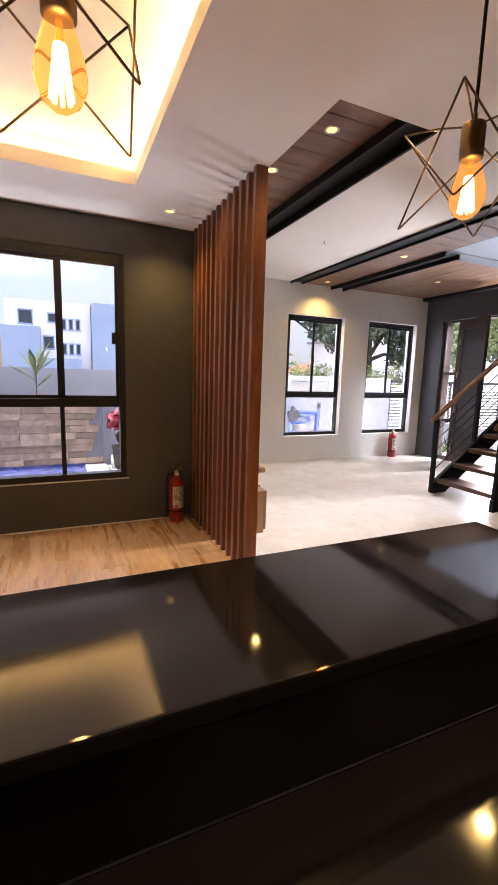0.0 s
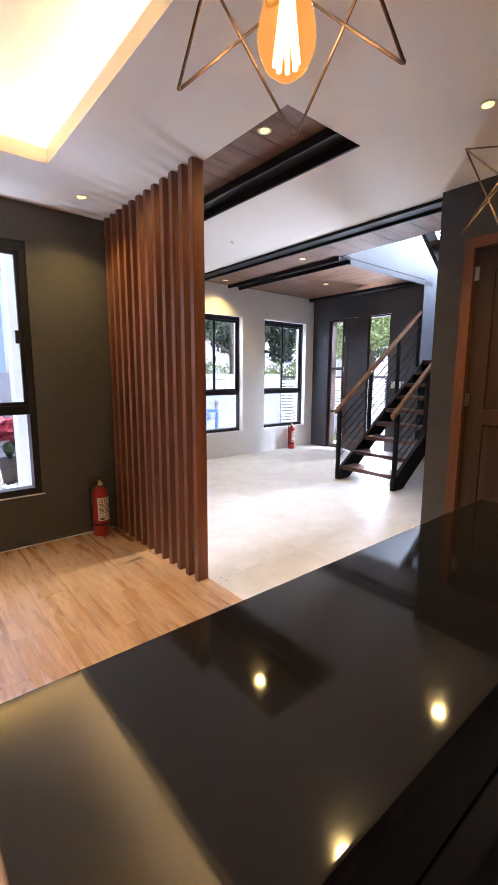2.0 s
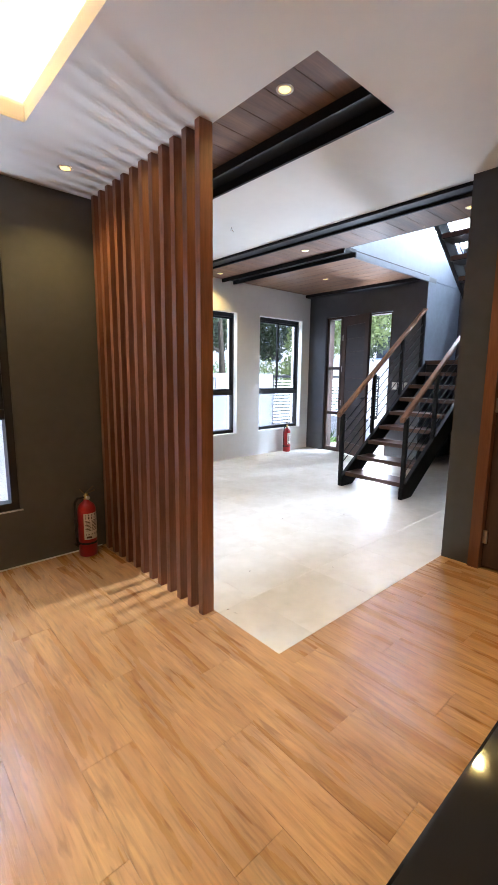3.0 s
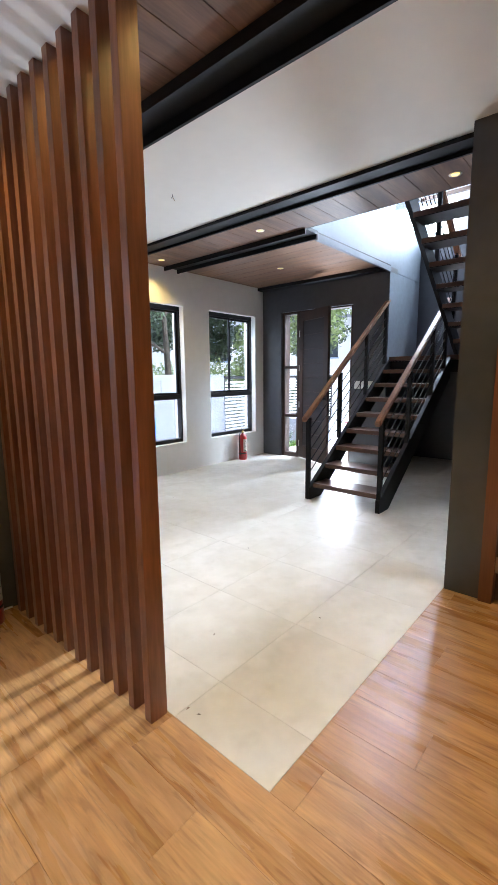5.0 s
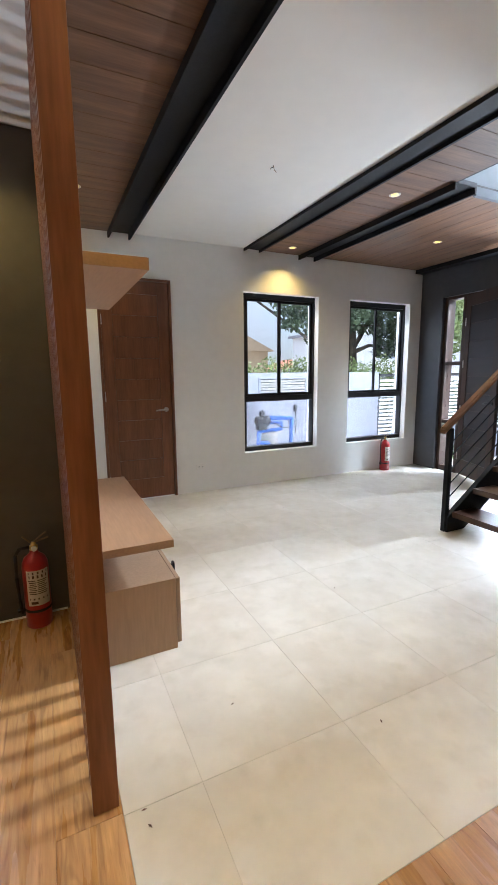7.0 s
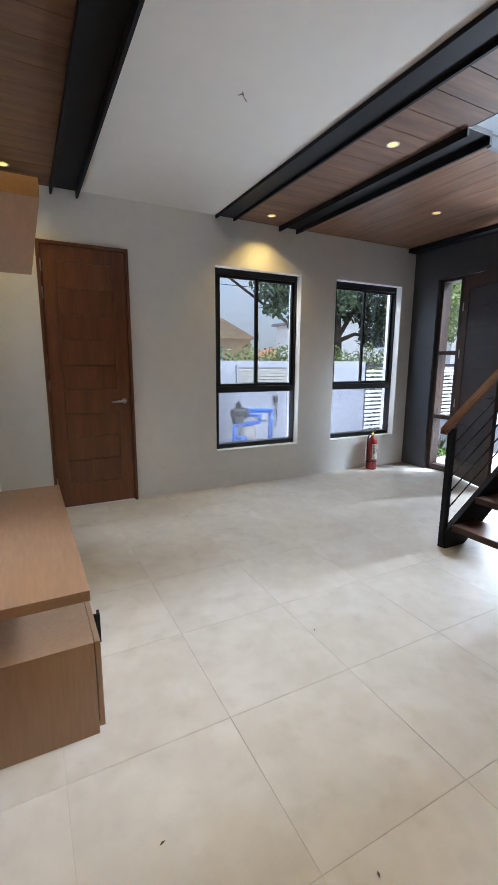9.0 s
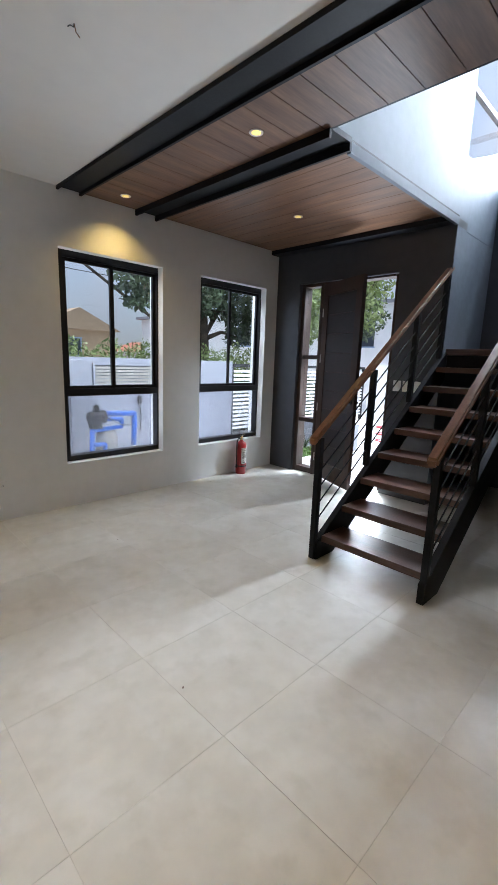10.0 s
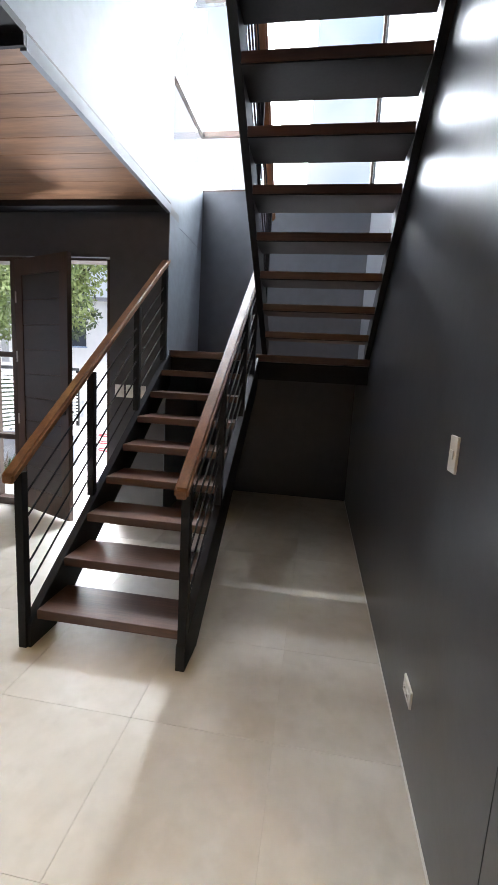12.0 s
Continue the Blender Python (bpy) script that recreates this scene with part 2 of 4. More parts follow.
AMBER.node_tree.nodes["Principled BSDF"].inputs["Emission Strength"].default_value = 0.16
FILAMENT = glow("hot_filament", (1.0, 0.66, 0.28), 26)
LED = glow("warm_led_strip", (1.0, 0.66, 0.26), 27)
LENS = glow("downlight_lens", (1.0, 0.64, 0.14), 1.7)
TRIMWHITE = mat("white_lamp_trim", (0.75, 0.73, 0.68), 0.5, vary=0.02, scale=40, bump=0.0)


# ---- building helpers ----
def add_box(bm, x0, x1, y0, y1, z0, z1):
    vs = [bm.verts.new(p) for p in ((x0, y0, z0), (x1, y0, z0), (x1, y1, z0), (x0, y1, z0), (x0, y0, z1), (x1, y0, z1), (x1, y1, z1), (x0, y1, z1))]
    for f in ((3, 2, 1, 0), (4, 5, 6, 7), (0, 1, 5, 4), (1, 2, 6, 5), (2, 3, 7, 6), (3, 0, 4, 7)):
        bm.faces.new([vs[i] for i in f])


def box(x0, x1, y0, y1, z0, z1, bevel=0.0):
    bm = bmesh.new()
    add_box(bm, x0, x1, y0, y1, z0, z1)
    if bevel:
        bmesh.ops.bevel(bm, geom=bm.edges[:], offset=bevel, segments=2, affect="EDGES", profile=0.6)
    return bm


def boxes(*rows):
    bm = bmesh.new()
    for r in rows:
        add_box(bm, *r)
    return bm


def add_rod(bm, p, q, r, n=8, r2=None):
    p, q = Vector(p), Vector(q)
    m = Matrix.Translation((p + q) / 2) @ (q - p).to_track_quat("Z", "Y").to_matrix().to_4x4()
    bmesh.ops.create_cone(bm, cap_ends=True, segments=n, radius1=r, radius2=r if r2 is None else r2, depth=(q - p).length, matrix=m)


def rod(p, q, r, n=8, r2=None):
    bm = bmesh.new()
    add_rod(bm, p, q, r, n, r2)
    return bm


def lathe(profile, n=20, at=(0, 0, 0)):
    """A turned body from (radius, height) pairs."""
    bm = bmesh.new()
    rings = []
    for r, z in profile:
        rings.append([bm.verts.new((at[0] + r * math.cos(a), at[1] + r * math.sin(a), at[2] + z)) for a in (2 * math.pi * i / n for i in range(n))])
    for a, b in zip(rings, rings[1:]):
        for i in range(n):
            bm.faces.new((a[i], a[(i + 1) % n], b[(i + 1) % n], b[i]))
    bm.faces.new(rings[0][::-1])
    bm.faces.new(rings[-1])
    for f in bm.faces:
        f.smooth = True
    return bm


def tube(points, r, n=8):
    """A round tube along a bent line, with balls at the bends."""
    bm = bmesh.new()
    for p, q in zip(points, points[1:]):
        add_rod(bm, p, q, r, n)
    for p in points[1:-1]:
        bmesh.ops.create_icosphere(bm, subdivisions=1, radius=r * 1.02, matrix=Matrix.Translation(p))
    for f in bm.faces:
        f.smooth = True
    return bm


def prism(outline, axis, a, b):
    """A flat outline in the other two axes, extruded from a to b along axis 0, 1 or 2."""
    bm = bmesh.new()

    def put(u, v, w):
        return {0: (w, u, v), 1: (u, w, v), 2: (u, v, w)}[axis]
    lo = [bm.verts.new(put(u, v, a)) for u, v in outline]
    hi = [bm.verts.new(put(u, v, b)) for u, v in outline]
    bm.faces.new(lo[::-1])
    bm.faces.new(hi)
    k = len(outline)
    for i in range(k):
        bm.faces.new((lo[i], lo[(i + 1) % k], hi[(i + 1) % k], hi[i]))
    bmesh.ops.recalc_face_normals(bm, faces=bm.faces[:])
    return bm


def mesh_of(name, bm, material):
    me = bpy.data.meshes.new(name)
    bmesh.ops.recalc_face_normals(bm, faces=bm.faces[:])
    bm.to_mesh(me)
    bm.free()
    me.materials.append(material)
    return me


def thing(name, label, category, bm=None, material=None, group="", kind="", at=None):
    ob = new(name, mesh_of(name, bm, material) if bm else None)
    if at is not None:
        ob.matrix_world = at
    return tagged(ob, label, category, group, kind)


def part(name, bm, material, parent, label=""):
    ob = new(name, mesh_of(name, bm, material))
    ob.parent = parent
    return tagged(ob, label) if label else ob


def structure(name, label, category, bm, material):
    return thing(name, label, category, bm, material, kind="structure")


def pierced(axis, c0, c1, u0, u1, z0, z1, holes):
    """A wall that lies across axis 0 (x from c0 to c1) or 1 (y), with openings (u0, u1, z0, z1) right through."""
    us = sorted({u0, u1, *[h[0] for h in holes], *[h[1] for h in holes]})
    zs = sorted({z0, z1, *[h[2] for h in holes], *[h[3] for h in holes]})
    us, zs = [u for u in us if u0 <= u <= u1], [z for z in zs if z0 <= z <= z1]
    bm = bmesh.new()
    grid = {}

    def vert(c, u, z):
        key = (c, u, z)
        if key not in grid:
            grid[key] = bm.verts.new((c, u, z) if axis == 0 else (u, c, z))
        return grid[key]

    def solid(i, j):
        if not (0 <= i < len(us) - 1 and 0 <= j < len(zs) - 1):
            return False
        u, z = (us[i] + us[i + 1]) / 2, (zs[j] + zs[j + 1]) / 2
        return not any(h[0] < u < h[1] and h[2] < z < h[3] for h in holes)
    for i in range(len(us) - 1):
        for j in range(len(zs) - 1):
            if not solid(i, j):
                continue
            a, b, lo, hi = us[i], us[i + 1], zs[j], zs[j + 1]
            for c in (c0, c1):
                bm.faces.new([vert(c, a, lo), vert(c, b, lo), vert(c, b, hi), vert(c, a, hi)])
            for di, dj, p, q in ((-1, 0, (a, lo), (a, hi)), (1, 0, (b, lo), (b, hi)), (0, -1, (a, lo), (b, lo)), (0, 1, (a, hi), (b, hi))):
                if not solid(i + di, j + dj):
                    bm.faces.new([vert(c0, *p), vert(c0, *q), vert(c1, *q), vert(c1, *p)])
    return bm


# ---- large structure ----
NORTH, EAST, SOUTH, BAY_N, BAY_E, FASCIA = 6.204, 6.234, 2.158, 4.062, 7.622, 3.958
DINING_N, EDGE = 4.09, 1.30
TOP_D, TOP_K, TOP_L = 2.65, 2.776, 2.838
ROOF = 5.8
UPPER = 3.215
BOARD, KWALL = 2.835, 3.134

W1 = (3.377, 4.444, 0.42, 2.362)
W2 = (4.945, 6.02, 0.42, 2.362)
WD = (-0.99, 0.615, 0.43, 2.372)
structure("wall_north", "white plastered living room wall with two windows and a door", "wall",
          pierced(1, NORTH, NORTH + 0.25, 0.9, EAST, -0.1, 3.25, [W1, W2, (1.72, 2.492, 0, 2.405)]), PLASTER)
structure("wall_dining", "charcoal painted dining wall with a wide window", "wall",
          pierced(1, DINING_N, DINING_N + 0.19, -2.6, 1.29, -0.1, 3.25, [WD]), CHARCOAL)
structure("wall_west_living", "white plastered wall behind the media unit", "wall",
          pierced(0, 1.09, 1.29, DINING_N + 0.192, NORTH - 0.002, 0, 3.25, [(4.95, 5.9, 0.75, 2.1)]), PLASTER)
structure("wall_east", "charcoal painted entrance wall with door opening and sidelight", "wall",
          pierced(0, EAST, EAST + 0.255, FASCIA + 0.003, NORTH + 0.25, 0, 2.845, [(4.50, 5.82, 0, 2.41)]), SLATE)
structure("wall_bay_north", "pale grey stairwell wall with a high corner window", "wall",
          pierced(1, BAY_N, 4.27, 4.0, BAY_E + 0.2, UPPER - 0.37, ROOF, [(6.56, BAY_E + 0.2, 3.497, 5.5)]), GREYBLUE)
structure("wall_bay_north_lower", "pale grey stairwell wall beside the landing", "wall",
          box(EAST + 0.257, BAY_E + 0.2, BAY_N, 4.27, -0.1, UPPER - 0.374), GREYBLUE)
structure("wall_east_end", "pale grey end of the entrance wall at the stairs", "wall", box(EAST + 0.001, EAST + 0.2555, FASCIA - 0.003, FASCIA + 0.0025, 0, 2.774), GREYBLUE)
structure("wall_bay_east", "dark slate stairwell wall with a tall window above", "wall",
          pierced(0, BAY_E, BAY_E + 0.2, SOUTH, BAY_N, -0.1, ROOF, [(2.175, BAY_N, 3.497, 5.5)]), SLATE)
structure("wall_south", "dark slate satin-painted wall beside the stairs", "wall",
          boxes((KWALL + 0.202, BAY_E + 0.2, 1.985, SOUTH, -0.1, ROOF), (KWALL, KWALL + 0.2015, 1.985, SOUTH, 3.252, ROOF)), SLATE)
structure("wall_kitchen_door", "charcoal painted wall with a dark wooden door", "wall",
          pierced(0, KWALL, KWALL + 0.2, -2.4, SOUTH - 0.001, 0, 3.25, [(1.00, 1.95, 0, 2.385)]), SLATE)
structure("wall_kitchen_south", "charcoal kitchen wall", "wall", box(-2.6, KWALL + 0.2, -2.6, -2.402, 0, 3.25), CHARCOAL)
structure("wall_kitchen_west", "charcoal kitchen and dining side wall", "wall", box(-2.8, -2.602, -2.6, DINING_N + 0.19, 0, 3.25), CHARCOAL)
structure("wall_upper_west", "pale grey upper hall wall", "wall", box(2.93, KWALL, 1.985, 4.27, UPPER + 0.04, ROOF), GREYBLUE)
structure("wall_upper_north", "pale grey upper hall wall", "wall", box(KWALL, 3.998, BAY_N, 4.27, UPPER, ROOF), GREYBLUE)
structure("roof_stairwell", "white stairwell ceiling", "ceiling", box(2.9, BAY_E + 0.2, 1.985, 4.27, ROOF + 0.002, ROOF + 0.2), CEILING)
structure("closet_back", "dark wall of the room behind the kitchen door", "wall", box(4.2, 4.3, -2.4, 1.98, 0, 3.25), CHARCOAL)

# ceilings
CX0, CX1, CY0, CY1 = -1.75, 0.60, 1.07, 3.355
bm = boxes((-2.6, EDGE, CY1, DINING_N, TOP_D, TOP_D + 0.09), (-2.6, EDGE, -2.4, CY0, TOP_D, TOP_D + 0.09),
           (-2.6, CX0, CY0, CY1, TOP_D, TOP_D + 0.09), (CX1, EDGE, CY0, CY1, TOP_D, TOP_D + 0.09))
structure("ceiling_dining", "dropped white ceiling with a lit rectangular cove", "ceiling", bm, CEILING)
bm = boxes((-2.6, EDGE, -2.4, DINING_N, TOP_D + 0.25, TOP_D + 0.29), (EDGE - 0.08, EDGE, -2.4, DINING_N, TOP_D + 0.091, TOP_D + 0.249),
           (CX1 + 0.17, CX1 + 0.19, CY0 - 0.17, CY1 + 0.17, TOP_D + 0.091, TOP_D + 0.249), (CX0 - 0.19, CX1 + 0.168, CY1 + 0.17, CY1 + 0.19, TOP_D + 0.091, TOP_D + 0.249),
           (CX0 - 0.19, CX0 - 0.17, CY0 - 0.17, CY1 + 0.168, TOP_D + 0.091, TOP_D + 0.249), (CX0 - 0.168, CX1 + 0.168, CY0 - 0.19, CY0 - 0.17, TOP_D + 0.091, TOP_D + 0.249))
structure("ceiling_cove", "white raised ceiling inside the lit cove", "ceiling", bm, CEILING)
structure("ceiling_kitchen", "plain white kitchen ceiling", "ceiling", box(EDGE + 0.002, KWALL, -2.4, 2.16, TOP_K, 3.14), CEILING)
structure("ceiling_living", "plain white living room ceiling between steel beams", "ceiling", box(2.0, 3.47, 2.162, NORTH, TOP_L, 3.14), CEILING)
structure("ceiling_back", "slab above the boarded ceiling", "ceiling", boxes((EDGE, 1.998, 2.162, NORTH, 2.86, 3.14), (3.472, 4.14, SOUTH, NORTH, 2.86, UPPER - 0.002), (4.14, EAST, 4.272, NORTH, 2.86, 3.14)), CEILING)


def boards(x0, x1, y0, y1, z, along, width):
    """Ceiling boards with open V-joints."""
    bm = bmesh.new()
    lo, hi = (y0, y1) if along == 0 else (x0, x1)
    n = max(1, round((hi - lo) / width))
    for i in range(n):
        a, b = lo + (hi - lo) * i / n + 0.0016, lo + (hi - lo) * (i + 1) / n - 0.0016
        if along == 0:
            add_box(bm, x0, x1, a, b, z, z + 0.018)
        else:
            add_box(bm, a, b, y0, y1, z, z + 0.018)
    bmesh.ops.bevel(bm, geom=bm.edges[:], offset=0.0012, segments=1, affect="EDGES")
    return bm


structure("ceiling_boards_west", "dark stained ceiling boards beside the slat screen", "ceiling", boards(EDGE + 0.004, 1.87, 2.162, NORTH - 0.002, BOARD, 0, 0.2), SOFFIT_X)
structure("ceiling_boards_middle", "stained ceiling boards between two steel beams", "ceiling", boards(3.59, 4.14, SOUTH + 0.002, NORTH - 0.002, BOARD, 0, 0.2), SOFFIT_X)
structure("ceiling_boards_east", "stained ceiling boards over the entrance", "ceiling", boards(4.33, EAST - 0.065, FASCIA + 0.03, NORTH - 0.002, BOARD, 1, 0.2), SOFFIT_Y)
structure("stairwell_fascia", "pale grey edge band of the ceiling at the stairwell", "trim", box(4.372, EAST, FASCIA - 0.012, FASCIA + 0.02, 2.775, 2.842), GREYBLUE)
# the groove's shade over the fascia, drawn as a thin dark strip
structure("stairwell_groove_shade", "dark strip standing for the shade in the groove above the pale edge band", "trim", box(4.162, EAST, FASCIA - 0.008, FASCIA + 0.02, 2.843, 2.858), STEEL)
structure("stairwell_edge", "dark edge of the upper floor at the stairwell", "trim", box(4.14, 4.16, SOUTH, FASCIA - 0.014, BOARD + 0.004, UPPER), STEEL)


def channel(x0, x1, y0, y1, z, lip=0.052):
    """A steel channel with its lips down."""
    w = 0.018
    return prism([(x0, z + 0.03), (x0, z - lip), (x0 + w, z - lip), (x0 + w, z - 0.004), (x1 - w, z - 0.004), (x1 - w, z - lip), (x1, z - lip), (x1, z + 0.03)], 1, y0, y1)


structure("ceiling_beam_west", "black steel channel beam under the white ceiling", "beam", channel(1.865, 2.09, 2.166, NORTH - 0.002, 2.84, 0.064), STEEL)
structure("ceiling_beam_middle", "long black steel channel beam", "beam", channel(3.383, 3.60, SOUTH + 0.002, NORTH - 0.002, 2.84, 0.03), STEEL)
structure("ceiling_beam_stairwell", "black steel channel beam ending at the stairwell", "beam", channel(4.13, 4.37, FASCIA - 0.012, NORTH - 0.002, 2.836), STEEL)
structure("ceiling_beam_entrance", "thin black steel angle along the entrance wall", "beam", boxes((EAST - 0.145, EAST - 0.002, FASCIA + 0.022, NORTH - 0.002, 2.785, BOARD - 0.002)), STEEL)

structure("baseboard_dining", "thin pale sealing strip along the dining wall base", "trim", box(-2.6, 1.2, DINING_N - 0.008, DINING_N - 0.0005, 0.0, 0.009), PLASTER)
structure("baseboard_stair", "thin pale sealing strip along the stair wall base", "trim", box(KWALL + 0.01, BAY_E - 0.002, SOUTH + 0.0005, SOUTH + 0.007, 0.0, 0.007), PLASTER)
# floors
structure("floor", "grey mortar bed under the floor tiles", "floor", boxes((EDGE + 0.0006, BAY_E, 2.1606, NORTH, -0.2, -0.0028), (EAST + 0.002, EAST + 0.255, 4.49, 5.83, -0.006, -0.002)), GROUT)
structure("floor_dining", "dark joint bed under the plank tiles", "floor", boxes((-2.6, EDGE, -2.4, DINING_N, -0.2, -0.0028), (EDGE, 4.2, -2.4, 2.16, -0.2, -0.0028)), PLANK_GAP)
structure("upper_floor_edge", "upper hall floor", "floor", box(KWALL, 4.138, SOUTH, BAY_N, UPPER, UPPER + 0.01), TREADWOOD)


# ---- windows and doors ----
def window(name, label, x0, x1, z0, z1, y, split, bars, depth=0.09):
    """Black sliding window above a fixed light: frame, rails and panes. y is the inner face."""
    w = 0.05
    ob = structure(name, label, "window", boxes((x0, x1, y, y + depth, z1 - 0.07, z1), (x0, x1, y, y + depth, z0, z0 + w),
                                                (x0, x0 + w, y, y + depth, z0 + w, z1 - 0.07), (x1 - w, x1, y, y + depth, z0 + w, z1 - 0.07)), FRAME)
    part("transom", box(x0 + w, x1 - w, y + 0.004, y + depth - 0.004, split - 0.035, split + 0.035, 0.004), FRAME, ob)
    xs = [x0 + w, *bars, x1 - w]
    for i, (a, b) in enumerate(zip(xs, xs[1:])):
        d = 0.012 + 0.03 * (i % 2)
        s = 0.028
        sash = part("sash", boxes((a, a + s, y + d, y + d + 0.028, split + 0.036, z1 - 0.071), (b - s, b, y + d, y + d + 0.028, split + 0.036, z1 - 0.071),
                                  (a + s, b - s, y + d, y + d + 0.028, split + 0.036, split + 0.036 + s), (a + s, b - s, y + d, y + d + 0.028, z1 - 0.071 - s, z1 - 0.071)), FRAME, ob)
        pane = part("pane", box(a + s, b - s, y + d + 0.011, y + d + 0.016, split + 0.036 + s, z1 - 0.071 - s), GLASS, sash)
        pane.visible_shadow = False
    return ob


def lower_light(ob, x0, x1, z0, split, y, bars, glass=GLASS):
    w = 0.05
    xs = [x0 + w, *bars, x1 - w]
    for k, (a, b) in enumerate(zip(xs, xs[1:])):
        pane = part("pane", box(a, b, y + 0.045, y + 0.05, z0 + w, split - 0.036), glass, ob)
        pane.visible_shadow = False
        if k:
            part("mullion", box(a - 0.018, a + 0.018, y + 0.02, y + 0.07, z0 + w + 0.001, split - 0.036), FRAME, ob)


for name, (x0, x1, z0, z1), label in (("window_1", W1, "black aluminium sliding window over a fixed pane in a deep white reveal"), ("window_2", W2, "black aluminium sliding window over a fixed pane beside the entrance wall")):
    ob = window(name, label, x0 + 0.02, x1 + 0.035, z0 + 0.001, z1 + 0.01, 6.295, 1.085, [(x0 + x1) / 2 + 0.02])
    lower_light(ob, x0 + 0.02, x1 + 0.035, z0 + 0.001, 1.085, 6.33, [], FILMGLASS)
    latch = part("latch", box((x0 + x1) / 2 + 0.004, (x0 + x1) / 2 + 0.028, 6.287, 6.307, 1.62, 1.70, 0.004), FRAME, ob)
ob = window("window_3", "wide black aluminium sliding window over fixed panes in the dining wall", -0.99, 0.615, 0.43, 2.372, 4.10, 1.11, [-0.44, 0.09], 0.1)
lower_light(ob, -0.99, 0.615, 0.43, 1.11, 4.10, [-0.44, 0.09])
part("latch", box(0.505, 0.535, 4.09, 4.112, 1.62, 1.72, 0.004), FRAME, ob)
part("latch", box(0.08, 0.105, 4.09, 4.112, 1.64, 1.72, 0.004), FRAME, ob)
structure("window_sill_dining", "pale painted sill of the dining window", "window sill", box(-1.01, 0.635, 4.086, 4.26, 0.417, 0.4285, 0.003), PLASTER)
ob = structure("window_4", "dark framed window in the living room side wall", "window", boxes((1.15, 1.21, 4.95, 5.9, 0.75, 0.80), (1.15, 1.21, 4.95, 5.9, 2.05, 2.1), (1.15, 1.21, 4.95, 5.0, 0.80, 2.05), (1.15, 1.21, 5.85, 5.9, 0.80, 2.05), (1.15, 1.21, 5.40, 5.45, 0.80, 2.05)), FRAME)
part("pane", box(1.176, 1.18, 5.0, 5.40, 0.8, 2.05), GLASS, ob).visible_shadow = False
part("pane", box(1.176, 1.18, 5.45, 5.85, 0.8, 2.05), GLASS, ob).visible_shadow = False

# high stairwell windows that meet at the corner
ob = structure("window_5", "tall stairwell window with a slim brown transom", "window", boxes((7.67, 7.72, 2.177, 4.14, 3.499, 3.535), (7.67, 7.72, 2.177, 4.14, 5.46, 5.498), (7.67, 7.72, 2.177, 2.20, 3.535, 5.46),
                                                                                   (7.67, 7.72, 2.20, 4.14, 4.10, 4.15)), DOORDARK)
for a, b, lo, hi in ((2.20, 4.118, 3.535, 4.10), (2.20, 4.118, 4.15, 5.46)):
    part("pane", box(7.692, 7.697, a, b, lo, hi), GLASS, ob).visible_shadow = False
ob = structure("window_6", "high corner window of the stairwell with a brown transom", "window", boxes((6.562, 7.668, 4.09, 4.14, 3.499, 3.535), (6.562, 7.668, 4.09, 4.14, 5.46, 5.498), (6.562, 6.60, 4.09, 4.14, 3.535, 5.46), (6.60, 7.668, 4.09, 4.14, 4.10, 4.15)), DOORDARK)
for lo, hi in ((3.535, 4.10), (4.15, 5.46)):
    part("pane", box(6.60, 7.691, 4.112, 4.117, lo, hi), GLASS, ob).visible_shadow = False


def lever(parent, p, out, along, material):
    """A lever handle: rose, neck and lever. out and along are unit vectors."""
    p, out, along = Vector(p), Vector(out), Vector(along)
    bm = rod(p, p + out * 0.012, 0.026, 16)
    add_rod(bm, p + out * 0.01, p + out * 0.05, 0.009, 10)
    add_rod(bm, p + out * 0.045 - along * 0.005, p + out * 0.05 + along * 0.06, 0.011, 10)
    add_rod(bm, p + out * 0.05 + along * 0.058, p + out * 0.045 + along * 0.125 - Vector((0, 0, 0.006)), 0.011, 10, 0.007)
    return part("door_handle", bm, material, parent, "satin steel lever handle")


# living room door in the north wall
door = structure("door_1", "closed red-brown panelled wooden door with a steel lever handle", "door", boxes((1.72, 1.745, 6.175, 6.33, 0, 2.405), (2.467, 2.492, 6.175, 6.33, 0, 2.405), (1.745, 2.467, 6.175, 6.33, 2.38, 2.405)), DOORWOOD)
leaf = part("leaf", boxes((1.75, 1.865, 6.202, 6.24, 0.012, 2.377), (2.347, 2.462, 6.202, 6.24, 0.012, 2.377), (1.865, 2.347, 6.202, 6.24, 2.245, 2.377), (1.865, 2.347, 6.202, 6.24, 0.012, 0.235)), DOORWOOD, door)
for i in range(9):
    lo, hi = 0.235 + 2.01 * i / 9, 0.235 + 2.01 * (i + 1) / 9
    part("panel", box(1.867, 2.345, 6.205, 6.235, lo + 0.002, hi - 0.002, 0.003), DOORWOOD, leaf)
part("panel_backing", box(1.865, 2.347, 6.219, 6.238, 0.235, 2.245), DOORDARK, leaf)
part("door_stop", boxes((1.745, 1.762, 6.243, 6.265, 0, 2.38), (2.45, 2.467, 6.243, 6.265, 0, 2.38), (1.762, 2.45, 6.243, 6.265, 2.363, 2.38)), DOORWOOD, door)
lever(door, (2.40, 6.202, 1.01), (0, -1, 0), (-1, 0, 0), CHROME)
for z in (0.25, 1.17, 1.97, 2.2):
    part("hinge", rod((1.748, 6.194, z - 0.05), (1.748, 6.194, z + 0.05), 0.009, 10), CHROME, door, "satin steel hinge")

